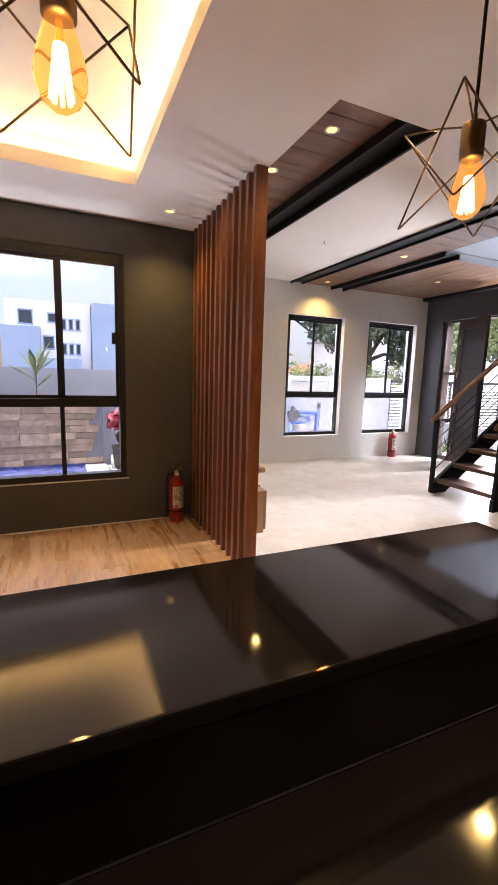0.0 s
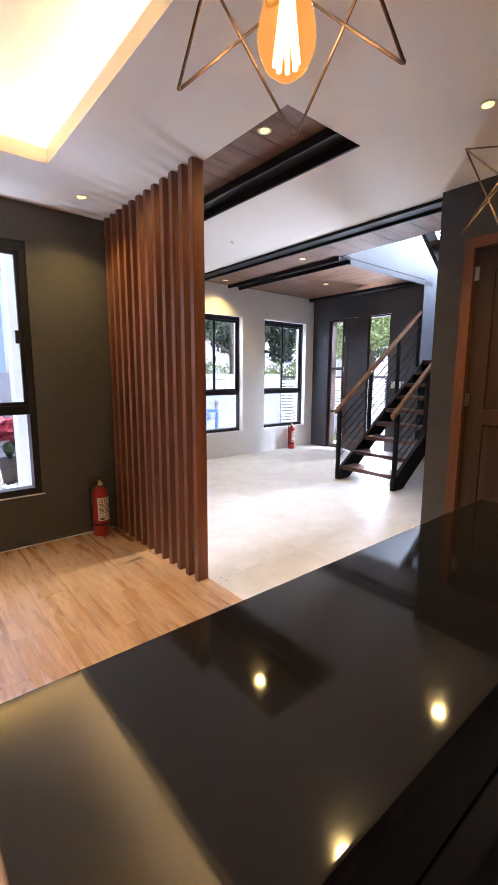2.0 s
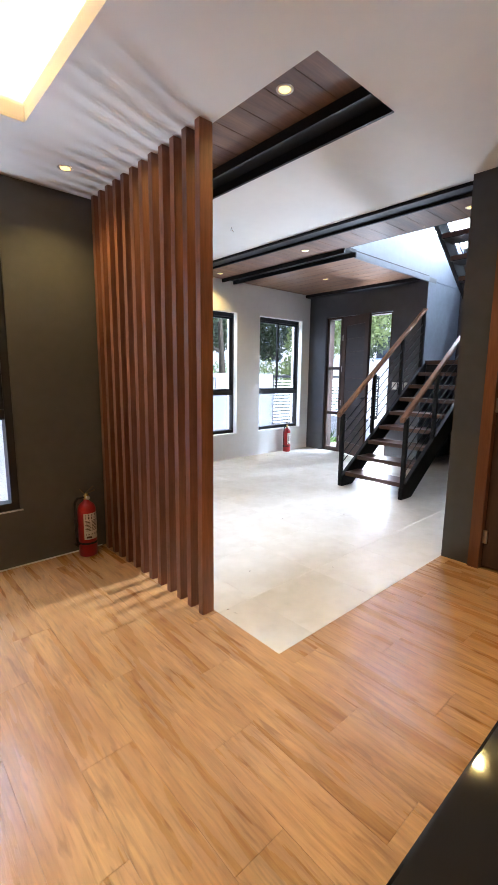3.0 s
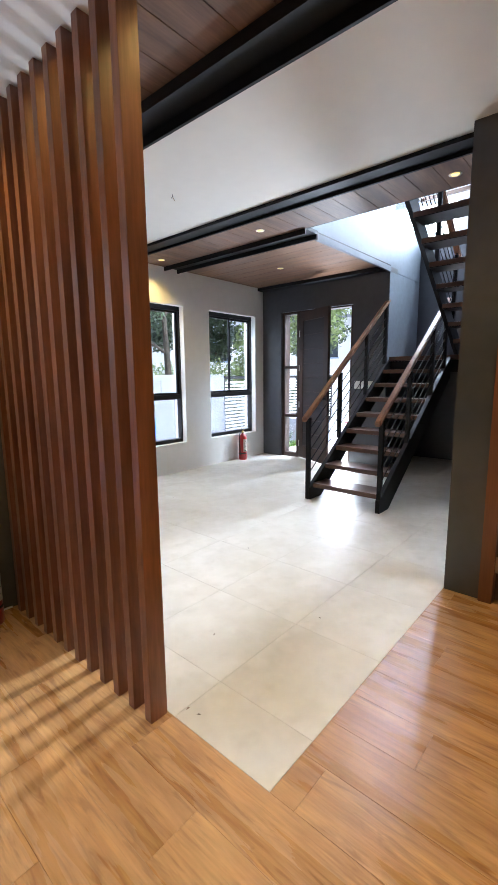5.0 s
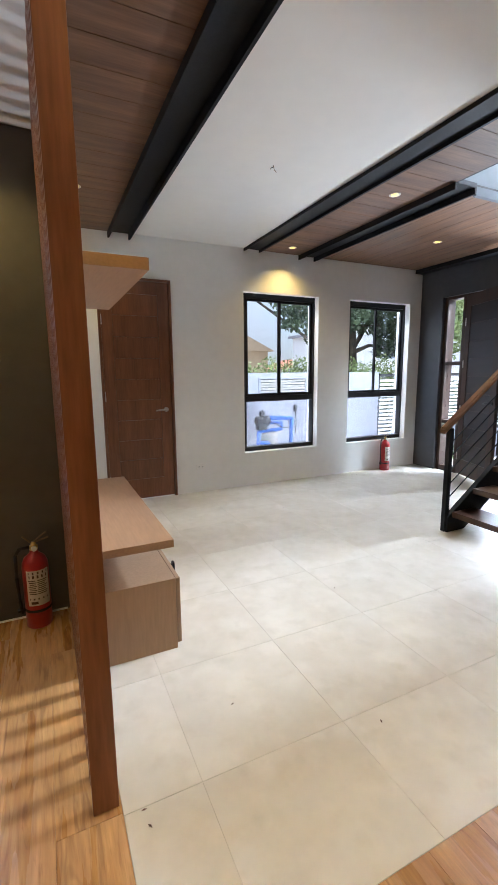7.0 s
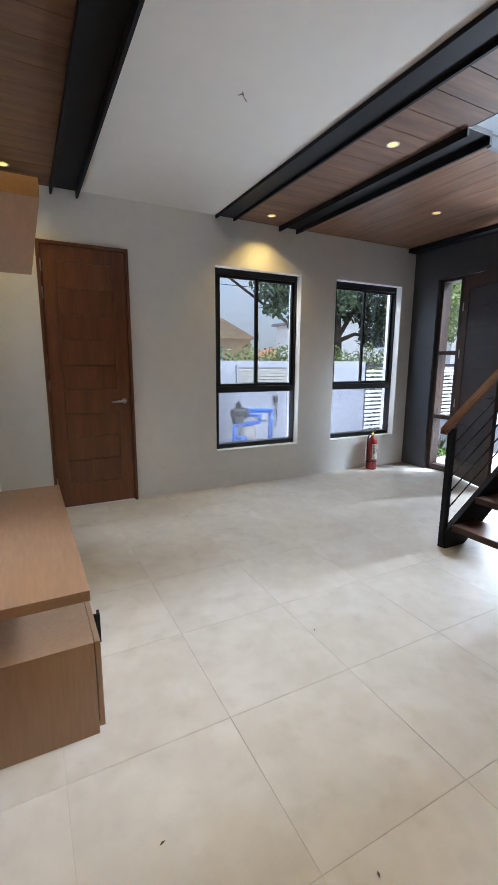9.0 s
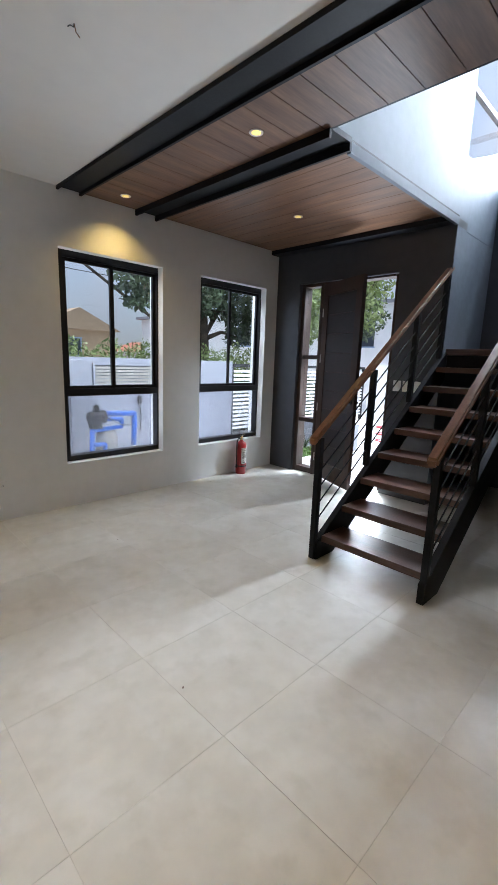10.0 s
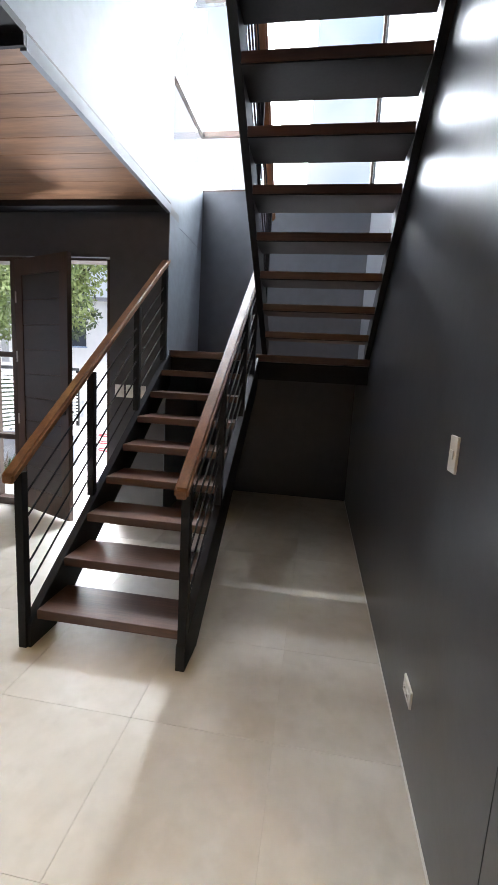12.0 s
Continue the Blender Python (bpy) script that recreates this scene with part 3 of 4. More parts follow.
# dark door at the kitchen
door = structure("door_2", "dark brown wooden door slightly ajar with steel hinges", "door", boxes((3.109, 3.314, 1.875, 1.95, 0, 2.385), (3.109, 3.314, 1.00, 1.075, 0, 2.385), (3.109, 3.314, 1.075, 1.875, 2.31, 2.385)), DOORWOOD)
leaf = part("leaf", boxes((3.164, 3.204, 1.74, 1.872, 0.012, 2.305), (3.164, 3.204, 1.079, 1.20, 0.012, 2.305), (3.164, 3.204, 1.20, 1.74, 2.165, 2.305), (3.164, 3.204, 1.20, 1.74, 0.012, 0.245), (3.164, 3.204, 1.20, 1.74, 1.02, 1.14)), DOORDARK, door)
for lo, hi in ((0.245, 1.02), (1.14, 2.165)):
    part("panel", box(3.177, 3.192, 1.202, 1.738, lo + 0.002, hi - 0.002, 0.005), DOORDARK, leaf)
lever(door, (3.164, 1.14, 1.05), (-1, 0, 0), (0, 1, 0), BRASS)
for z in (0.24, 1.205, 2.135):
    part("hinge", box(3.146, 3.162, 1.845, 1.905, z - 0.05, z + 0.05, 0.003), CHROME, door, "satin steel butt hinge")

# entrance door with sidelight
door = structure("door_3", "open dark panelled entrance door with a glazed sidelight", "door", boxes((6.28, 6.42, 5.765, 5.819, 0, 2.409), (6.28, 6.42, 5.475, 5.525, 0, 2.409), (6.31, 6.42, 4.501, 4.565, 0, 2.409), (6.28, 6.42, 5.525, 5.765, 2.373, 2.409), (6.28, 6.42, 4.565, 5.475, 2.389, 2.409),
                                                                                                  (6.29, 6.41, 5.525, 5.765, 0.0, 0.07), (6.29, 6.41, 5.525, 5.765, 0.68, 0.73), (6.29, 6.41, 5.525, 5.765, 1.49, 1.54)), DOORDARK)
for lo, hi in ((0.07, 0.68), (0.73, 1.49), (1.54, 2.373)):
    part("pane", box(6.345, 6.35, 5.525, 5.765, lo, hi), GLASS, door).visible_shadow = False
leaf_pose = pose(6.30, 5.47, 0, 0, 0, 180 + 66.6)
bm = boxes((0.0, 0.11, -0.022, 0.022, 0.015, 2.385), (0.68, 0.79, -0.022, 0.022, 0.015, 2.385), (0.11, 0.68, -0.022, 0.022, 2.24, 2.385), (0.11, 0.68, -0.022, 0.022, 0.015, 0.22), (0.11, 0.68, -0.005, 0.005, 0.22, 2.24))
bm.transform(leaf_pose)
leaf = part("leaf", bm, DOORDARK, door, "dark stained door leaf standing open")
for i in range(9):
    lo, hi = 0.22 + 2.02 * i / 9, 0.22 + 2.02 * (i + 1) / 9
    bm = box(0.111, 0.679, -0.014, 0.014, lo + 0.004, hi - 0.004, 0.004)
    bm.transform(leaf_pose)
    part("panel", bm, PANELDARK, leaf)
for side in (-1, 1):
    p = leaf_pose @ Vector((0.73, 0.022 * side, 1.02))
    lever(door, p, leaf_pose.to_3x3() @ Vector((0, side, 0)), leaf_pose.to_3x3() @ Vector((-1, 0, 0)), FRAME)
for z in (0.25, 0.9, 1.5, 2.05):
    part("hinge", rod((6.275, 5.467, z - 0.05), (6.275, 5.467, z + 0.05), 0.009, 10), CHROME, door, "satin steel hinge")

# ---- slat screen ----
screen = thing("slat_screen", "floor-to-ceiling partition of reddish-brown wooden slats", "room divider")
first = None
for i in range(12):
    y = 2.698 + 0.1175 * i
    slat = new("slat", first or mesh_of("slat", box(1.212, 1.293, 0, 0.042, 0.0, TOP_D - 0.002, 0.002), SLATWOOD))
    first = slat.data
    slat.location.y, slat.parent = y, screen

# ---- kitchen counter ----
BAR = 0.998
bar = thing("bar_counter", "polished black granite raised breakfast bar", "counter")
part("bar_top", box(-0.24, 1.15, 0.568, 0.938, BAR - 0.03, BAR, 0.004), GRANITE, bar, "polished black granite bar top")
part("bar_body", box(-0.21, 1.12, 0.64, 0.86, 0, BAR - 0.031), GRANITE, bar, "black clad bar front")
part("upstand", box(-0.22, 1.13, 0.586, 0.639, 0.802, BAR - 0.031), BLACKPANEL, bar)
part("worktop", box(-0.24, 1.15, -0.03, 0.585, 0.77, 0.80, 0.004), GRANITE, bar, "polished black granite worktop")
part("base_cabinet", box(-0.21, 1.12, 0.03, 0.6385, 0.0, 0.769), CHARCOAL, bar)

# ---- pendants ----


def pendant(x, y, z, turn):
    """z: the lowest point of the bulb."""
    ob = thing("pendant_lamp", "star-shaped bronze wire pendant with a glowing filament bulb over the bar", "pendant lamp", group="pendant lamps over the bar", at=pose(x, y, z, 0, 0, turn))
    part("cord", rod((0, 0, 0.165), (0, 0, TOP_D - z), 0.0032, 8), RUBBER, ob)
    part("ceiling_rose", lathe([(0.05, TOP_D - z - 0.03), (0.05, TOP_D - z - 0.001)], 24), BRONZE, ob)
    part("socket", lathe([(0.0165, 0.102), (0.021, 0.105), (0.021, 0.156), (0.0195, 0.163), (0.006, 0.166), (0.005, 0.182)], 24), BRONZE, ob, "dark bronze lamp socket")
    outline = [(0.002, 0.0), (0.012, 0.003), (0.023, 0.012), (0.0305, 0.028), (0.032, 0.040), (0.0295, 0.058), (0.023, 0.081), (0.0172, 0.098), (0.016, 0.105)]
    bulb = part("bulb", lathe(outline, 28), AMBER, ob, "amber glass bulb")
    bulb.visible_shadow = False
    for k in range(8):
        a = 2 * math.pi * k / 8
        part("filament", rod((0.005 * math.cos(a), 0.005 * math.sin(a), 0.074), (0.0125 * math.cos(a), 0.0125 * math.sin(a), 0.014), 0.0026, 6), FILAMENT, bulb)
    part("bulb_stem", rod((0, 0, 0.102), (0, 0, 0.076), 0.004, 8), AMBER, bulb)
    low = [Matrix.Rotation(radians(90 * k), 3, "Z") @ Vector((0.124, 0, 0.003)) for k in range(4)]
    high = [p + Vector((0, 0, 0.173)) for p in low]
    for k in range(4):
        for other in (low[(k + 1) % 4], low[k - 1]):
            part("wire", tube([high[k], other.lerp(high[k], 0.02) + Vector((0, 0, -0.002)), other], 0.0019, 6), BRONZE, ob)
        part("wire", tube([high[k], high[k] * 0.5 + Vector((0, 0, 0.084)), Vector((high[k].x * 0.14, high[k].y * 0.14, 0.163))], 0.0019, 6), BRONZE, ob)
    lamp("pendant_light", "POINT", pose(x, y, z + 0.045), 3.5, (1.0, 0.66, 0.32), radius=0.006)
    return ob


pendant(0.093, 0.772, 1.708, 40)
pendant(0.79, 0.762, 1.692, 32)

# cove strips
cove = thing("cove_light", "warm glowing strip hidden round the ceiling cove", "cove light")
for r in ((CX1 + 0.05, CX1 + 0.065, CY0, CY1 + 0.05), (CX0 - 0.065, CX0 - 0.05, CY0, CY1 + 0.05), (CX0 - 0.05, CX1 + 0.048, CY1 + 0.05, CY1 + 0.065), (CX0 - 0.05, CX1 + 0.048, CY0 - 0.065, CY0 - 0.05)):
    part("strip", boxes((*r, TOP_D + 0.092, TOP_D + 0.104)), LED, cove)


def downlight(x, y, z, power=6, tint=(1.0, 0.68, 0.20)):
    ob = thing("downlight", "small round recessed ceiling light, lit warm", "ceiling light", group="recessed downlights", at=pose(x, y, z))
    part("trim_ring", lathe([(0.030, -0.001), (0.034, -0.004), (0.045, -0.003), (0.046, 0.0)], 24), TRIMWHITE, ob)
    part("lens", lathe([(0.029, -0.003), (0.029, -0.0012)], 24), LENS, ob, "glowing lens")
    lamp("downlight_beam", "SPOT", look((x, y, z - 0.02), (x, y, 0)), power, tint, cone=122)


for x, y, z, power in ((0.925, 3.715, TOP_D, 16), (1.02, 1.30, TOP_D, 12), (1.603, 2.50, BOARD, 16), (1.512, 3.11, BOARD, 16), (1.50, 5.2, BOARD, 8), (1.54, 5.9, BOARD, 10), (3.889, 5.943, BOARD, 21), (3.88, 4.32, BOARD, 8), (3.894, 2.473, BOARD, 8), (5.266, 5.105, BOARD, 4),
                       (2.25, 1.49, TOP_K, 30)):
    downlight(x, y, z, power)
# four more downlights added out of view, as fill for kitchen and dining
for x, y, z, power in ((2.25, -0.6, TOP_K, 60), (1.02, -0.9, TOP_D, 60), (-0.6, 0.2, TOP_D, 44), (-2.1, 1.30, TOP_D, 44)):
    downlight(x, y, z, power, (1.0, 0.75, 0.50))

# ---- stairs ----
RISE, GO, X1 = 0.1813, 0.248, 4.344
stairs = thing("staircase", "dogleg stair with dark wooden treads on black steel stringers", "staircase")
for i in range(8):
    z, x = RISE * (i + 1), X1 + GO * i
    part("tread", box(x, x + 0.283, 3.175, 3.943, z - 0.05, z, 0.004), TREADWOOD, stairs, "dark brown wooden tread")
LAND = RISE * 9
part("landing", box(X1 + GO * 8 - 0.02, BAY_E - 0.003, SOUTH + 0.004, BAY_N - 0.004, LAND - 0.06, LAND, 0.004), TREADWOOD, stairs, "dark wooden landing")
part("landing_beam", boxes((6.36, 6.42, SOUTH + 0.005, BAY_N - 0.006, LAND - 0.22, LAND - 0.062)), STEEL, stairs)
for i in range(1, 9):
    z, x = LAND + 0.004 + RISE * i, 6.368 - GO * i
    tread = part("tread", box(x, x + 0.283, 2.215, 3.058, z - 0.05, z, 0.004), TREADWOOD, stairs, "dark brown wooden tread")
    part("tread_pan", box(x + 0.004, x + 0.279, 2.215, 3.058, z - 0.057, z - 0.0505), STEEL, tread, "black painted steel plate under the tread")


def stringer(x0, z0, x1, z1, y0, y1, deep, foot):
    s = (z1 - z0) / (x1 - x0)
    o = [(x0, z0), (x1, z1), (x1, z1 - deep), (x0 + (foot if foot else 0), z0 - deep + (s * foot if foot else 0)), ]
    if foot:
        o.append((x0, 0.0))
        o[3] = (x0 + (deep - z0) / s if s else x0, 0.0)
    return prism(o, 1, y0, y1)


S1 = RISE / GO
z0 = 0.13
for y0 in (3.945, 3.128):
    part("stringer", stringer(X1 - 0.05, z0, X1 + GO * 8, z0 + S1 * (GO * 8 + 0.05), y0, y0 + 0.045, 0.29, 1), STEEL, stairs, "black steel plate stringer")
for y0 in (3.06, 2.163):
    a, b = 6.45, 4.165
    part("stringer", prism([(a, LAND + 0.16), (b, LAND + 0.16 + S1 * (a - b)), (b, LAND - 0.06 + S1 * (a - b)), (a, LAND - 0.06)], 1, y0, y0 + 0.045), STEEL, stairs, "black steel plate stringer")


def railing(y, posts, base, rail0, rail1):
    """Posts at x, with handrail from rail0 to rail1 (x, z) and thin rods between, above the line base."""
    s = (rail1[1] - rail0[1]) / (rail1[0] - rail0[0])
    ob = thing("stair_railing", "wooden handrail on black posts with thin steel rods", "railing", group="stair railings")
    for k, x in enumerate(posts):
        top = rail0[1] + s * (x - rail0[0]) - 0.075
        b = base(x)
        post = part("post", box(x - 0.022, x + 0.022, y - 0.022, y + 0.022, b, top, 0.003), STEEL, ob)
        part("post_pin", rod((x, y, top - 0.002), (x, y, top + 0.045), 0.009, 8), STEEL, post)
    a, b = min(rail0[0], rail1[0]), max(rail0[0], rail1[0])
    za, zb = (rail0[1], rail1[1]) if rail0[0] < rail1[0] else (rail1[1], rail0[1])
    bm = prism([(a, za - 0.055), (b, zb - 0.055), (b, zb), (a, za)], 1, y - 0.034, y + 0.034)
    bmesh.ops.bevel(bm, geom=bm.edges[:], offset=0.012, segments=3, affect="EDGES")
    part("handrail", bm, RAILWOOD, ob, "varnished brown wooden handrail")
    for k in range(5):
        d = 0.22 + 0.125 * k
        p0, p1 = posts[0], posts[-1]
        part("rod", rod((p0, y, rail0[1] + s * (p0 - rail0[0]) - d), (p1, y, rail0[1] + s * (p1 - rail0[0]) - d), 0.0055, 8), STEEL, ob)
    return ob


def on_lower(x):
    return 0.0 if x < 4.36 else z0 + S1 * (x - X1 + 0.05) - 0.01


railing(3.985, [4.305, 4.98, 5.665, 6.225], on_lower, (4.21, 0.93), (6.28, 2.43))
railing(3.15, [4.33, 5.0, 5.68, 6.12], on_lower, (4.225, 0.935), (6.16, 2.335))


def on_upper(x):
    return LAND + 0.15 + S1 * (6.45 - x)


railing(3.085, [6.15, 5.45, 4.75, 4.25], on_upper, (6.30, LAND + 1.15), (4.17, LAND + 1.15 + S1 * 2.13))

# ---- media unit ----
unit = thing("media_console", "light brown laminate wall unit with low cabinet and shelves", "tv cabinet")
part("back_panel", box(1.292, 1.315, 3.54, 4.72, 0.40, 1.86, 0.001), LAMINATE, unit)
cab = part("cabinet_body", box(1.316, 1.70, 3.42, 5.25, 0.0, 0.385, 0.002), LAMINATE_X, unit)
d = part("cabinet_door", box(1.702, 1.722, 3.42, 4.33, 0.03, 0.385, 0.002), LAMINATE_X, cab)
part("handle", boxes((1.723, 1.748, 3.62, 3.632, 0.27, 0.37), (1.738, 1.748, 3.61, 3.642, 0.25, 0.38)), STEEL, d, "black bar handle")
d = part("cabinet_door", box(1.702, 1.722, 4.334, 5.25, 0.03, 0.385, 0.002), LAMINATE_X, cab)
part("shelf", box(1.292, 1.698, 3.418, 4.9, 0.553, 0.593, 0.002), LAMINATE, unit, "thick light brown floating shelf")
part("upper_shelf", box(1.292, 1.635, 3.42, 4.72, 1.862, 1.915, 0.002), LAMINATE, unit, "thick light brown upper shelf")

# ---- small things indoors ----


def extinguisher(x, y, turn):
    """A dry chemical cylinder with valve, hose, squeeze handle and paper label."""
    ob = thing("fire_extinguisher", "red fire extinguisher with a white label standing on the floor", "fire extinguisher", group="fire extinguishers", at=pose(x, y, 0, 0, 0, turn))
    r = 0.068
    part("cylinder", lathe([(r * 0.93, 0.0), (r, 0.006), (r, 0.345), (r * 0.96, 0.375), (r * 0.8, 0.402), (r * 0.5, 0.42), (0.022, 0.43), (0.02, 0.445)], 32), RED, ob)
    part("base_band", lathe([(r * 1.012, 0.098), (r * 1.02, 0.1), (r * 1.02, 0.112), (r * 1.012, 0.114)], 32), RUBBER, ob)
    part("valve", lathe([(0.019, 0.443), (0.022, 0.447), (0.022, 0.468), (0.014, 0.474), (0.012, 0.488)], 16), BRASS, ob, "brass valve")
    part("gauge", rod((0, -0.02, 0.458), (0, -0.034, 0.458), 0.014, 16), PAPER, ob)
    bm = bmesh.new()
    add_rod(bm, (-0.015, 0, 0.482), (0.08, 0.01, 0.498), 0.0055, 8)
    add_rod(bm, (-0.012, 0, 0.486), (-0.052, -0.008, 0.532), 0.0042, 8)
    add_rod(bm, (0.0, 0, 0.488), (0.07, 0.012, 0.53), 0.0045, 8)
    part("squeeze_handle", bm, BRONZE, ob, "bent dark metal squeeze handle")
    part("hose", tube([(-0.02, 0, 0.462), (-0.07, 0.0, 0.462), (-0.092, 0.0, 0.43), (-0.096, 0.0, 0.3), (-0.09, 0, 0.16), (-0.083, 0, 0.085)], 0.009, 10), RUBBER, ob, "black rubber hose")
    part("hose_clip", boxes((-0.105, -0.066, -0.012, 0.012, 0.10, 0.112)), RUBBER, ob)
    bm = bmesh.new()
    n, a0, a1, z0_, z1_, rr = 10, radians(-140), radians(-35), 0.14, 0.345, r * 1.008
    ring = [[bm.verts.new((rr * math.cos(a0 + (a1 - a0) * i / n), rr * math.sin(a0 + (a1 - a0) * i / n), z)) for i in range(n + 1)] for z in (z0_, z1_)]
    for i in range(n):
        bm.faces.new((ring[0][i], ring[0][i + 1], ring[1][i + 1], ring[1][i]))
    label = part("label", bm, PAPER, ob, "white printed label")
    bm = bmesh.new()
    rr = r * 1.014
    rows = [(0.325, 0.338, -130, -45), (0.300, 0.318, -128, -50)] + [(0.285 - 0.011 * k, 0.290 - 0.011 * k, -132 + 3 * (k % 3), -100 + 4 * (k % 2)) for k in range(8)] + [(0.285 - 0.011 * k, 0.290 - 0.011 * k, -92, -48 - 5 * (k % 3)) for k in range(8)] + [(0.175, 0.185, -130, -50), (0.150, 0.165, -125, -95)]
    for lo, hi, b0, b1 in rows:
        for i in range(4):
            c0, c1 = radians(b0 + (b1 - b0) * i / 4), radians(b0 + (b1 - b0) * (i + 1) / 4)
            bm.faces.new([bm.verts.new((rr * math.cos(c), rr * math.sin(c), z)) for c, z in ((c0, lo), (c1, lo), (c1, hi), (c0, hi))])
    tagged(part("print", bm, INK, label), kind="stuff")
    return ob


extinguisher(1.05, 3.99, 8)
extinguisher(5.565, 6.105, 10)


def plate(name, label, category, p, axis, w, h, marks):
    """A wall plate; axis: 0 faces -x, 1 faces -y, 2 faces +y. marks: switch or socket inserts as (u, v, w, h)."""
    turn = {0: -90, 1: 0, 2: 180}[axis]
    ob = thing(name, label, category, at=Matrix.Translation(p) @ pose(0, 0, 0, 0, 0, turn))
    part("plate", box(-w / 2, w / 2, -0.009, 0, -h / 2, h / 2, 0.003), PLASTIC, ob)
    for u, v, a, b in marks:
        part("insert", box(u - a / 2, u + a / 2, -0.013, -0.008, v - b / 2, v + b / 2, 0.0015), PLASTIC, ob)
        if name == "wall_socket":
            part("slot", boxes((u - 0.006, u - 0.0035, -0.0136, -0.012, v - 0.008, v + 0.006), (u + 0.0035, u + 0.006, -0.0136, -0.012, v - 0.008, v + 0.006)), RUBBER, ob)
    return ob


SOCKET = [(-0.022, 0, 0.03, 0.026), (0.022, 0, 0.03, 0.026)]
plate("wall_socket", "white double socket low on the white wall", "socket", (2.79, NORTH, 0.31), 1, 0.115, 0.07, SOCKET)
plate("wall_socket", "white double socket low on the dark stair wall", "socket", (4.03, SOUTH, 0.285), 2, 0.115, 0.07, SOCKET)
plate("light_switch", "white light switch on the dark stair wall", "switch", (3.86, SOUTH, 1.24), 2, 0.07, 0.115, [(0, 0, 0.03, 0.028)])
for k in range(3):
    plate("light_switch", "white light switch beside the entrance door", "switch", (EAST, 4.40 - 0.107 * k, 1.235), 0, 0.085, 0.115, [(0, 0, 0.03, 0.05)])

wire = thing("ceiling_wire", "short loose wires hanging from the white ceiling", "wire")
part("wire_strand", tube([(2.735, 4.29, TOP_L), (2.73, 4.282, 2.818), (2.705, 4.26, 2.805), (2.69, 4.25, 2.788)], 0.0022, 6), RUBBER, wire)
part("wire_strand", tube([(2.737, 4.292, TOP_L), (2.745, 4.295, 2.813), (2.757, 4.285, 2.793)], 0.0022, 6), RAILWOOD, wire)

for x, y, a in ((1.802, 2.94, 20), (2.805, 3.57, 50), (5.0, 6.02, 10), (2.31, 2.59, 70), (1.363, 2.649, 0), (1.37, 2.59, 120), (3.35, 5.2, 40)):
    bm = bmesh.new()
    vs = [bm.verts.new(p) for p in ((-0.011, 0, 0.001), (0, -0.004, 0.003), (0.011, 0, 0.001), (0, 0.004, 0.003))]
    bm.faces.new(vs)
    bmesh.ops.solidify(bm, geom=bm.faces[:], thickness=0.0008)
    thing("fallen_leaf", "tiny dry brown leaf fragment on the tile floor", "debris", bm, TREADWOOD, group="leaf fragments on the floor", at=pose(x, y, 0.0008, 0, 0, a))

# ---- outdoors ----
CONCRETE = mat("pale_concrete", (0.44, 0.43, 0.41), 0.85, vary=0.08, scale=1.2, bump=0.2, bump_scale=40)
PALEDRIVE = mat("white_concrete_paving", (0.76, 0.75, 0.72), 0.85, vary=0.06, scale=0.9, bump=0.15, bump_scale=30)
WALLPAINT = mat("pale_garden_wall_paint", (0.27, 0.275, 0.31), 0.8, vary=0.05, scale=1.0, bump=0.12, bump_scale=60)
HOUSEWHITE = mat("white_house_render", (0.84, 0.84, 0.84), 0.8, vary=0.03, scale=0.6, bump=0.05, bump_scale=20)
HOUSEBLUE = mat("blue_grey_house_render", (0.30, 0.39, 0.54), 0.8, vary=0.04, scale=0.6, bump=0.05, bump_scale=20)
OCHRE = mat("ochre_house_render", (0.42, 0.31, 0.20), 0.85, vary=0.1, scale=0.8, bump=0.1, bump_scale=20)
DARKGLASS = mat("dark_house_window", (0.05, 0.06, 0.075), 0.15, vary=0.1, scale=1.0, bump=0.0)
BARK = mat("grey_brown_bark", (0.11, 0.085, 0.062), 0.9, vary=0.3, scale=5, bump=0.6, bump_scale=18)
LEAF = mat("green_leaf", (0.080, 0.112, 0.050), 0.5, vary=0.3, scale=3.0, bump=0.0, second=(0.036, 0.056, 0.027))
LEAFLIGHT = mat("bright_green_leaf", (0.25, 0.30, 0.11), 0.5, vary=0.3, scale=2.0, bump=0.0, second=(0.14, 0.20, 0.06))
LEAFRED = mat("red_leaf", (0.42, 0.035, 0.05), 0.5, vary=0.3, scale=14, bump=0.0, second=(0.25, 0.02, 0.04))
GRASS = mat("lawn_grass", (0.14, 0.23, 0.05), 0.8, vary=0.3, scale=6, bump=0.3, bump_scale=60)
POOLTILE = mat("blue_pool_mosaic", (0.15, 0.17, 0.36), 0.12, vary=0.15, scale=8, bump=0.12, bump_scale=6, second=(0.05, 0.08, 0.30))
STONE = mat("mixed_cladding_stone", (0.50, 0.37, 0.25), 0.85, vary=0.18, scale=9, bump=0.5, bump_scale=22, second=(0.32, 0.23, 0.16), per_piece=0.32)
BLUEPIPE = mat("blue_plastic_pipe", (0.02, 0.13, 0.55), 0.35, vary=0.06, scale=10, bump=0.0)
TANK = mat("grey_beige_tank", (0.34, 0.32, 0.29), 0.45, vary=0.08, scale=8, bump=0.05)
SLATWHITE = mat("white_painted_slat", (0.75, 0.75, 0.73), 0.5, vary=0.03, scale=8, bump=0.02)
TERRACOTTA = mat("terracotta", (0.36, 0.15, 0.09), 0.8, vary=0.12, scale=20, bump=0.1)
DARKPOT = mat("dark_ribbed_pot", (0.07, 0.055, 0.045), 0.6, vary=0.15, scale=20, bump=0.1)
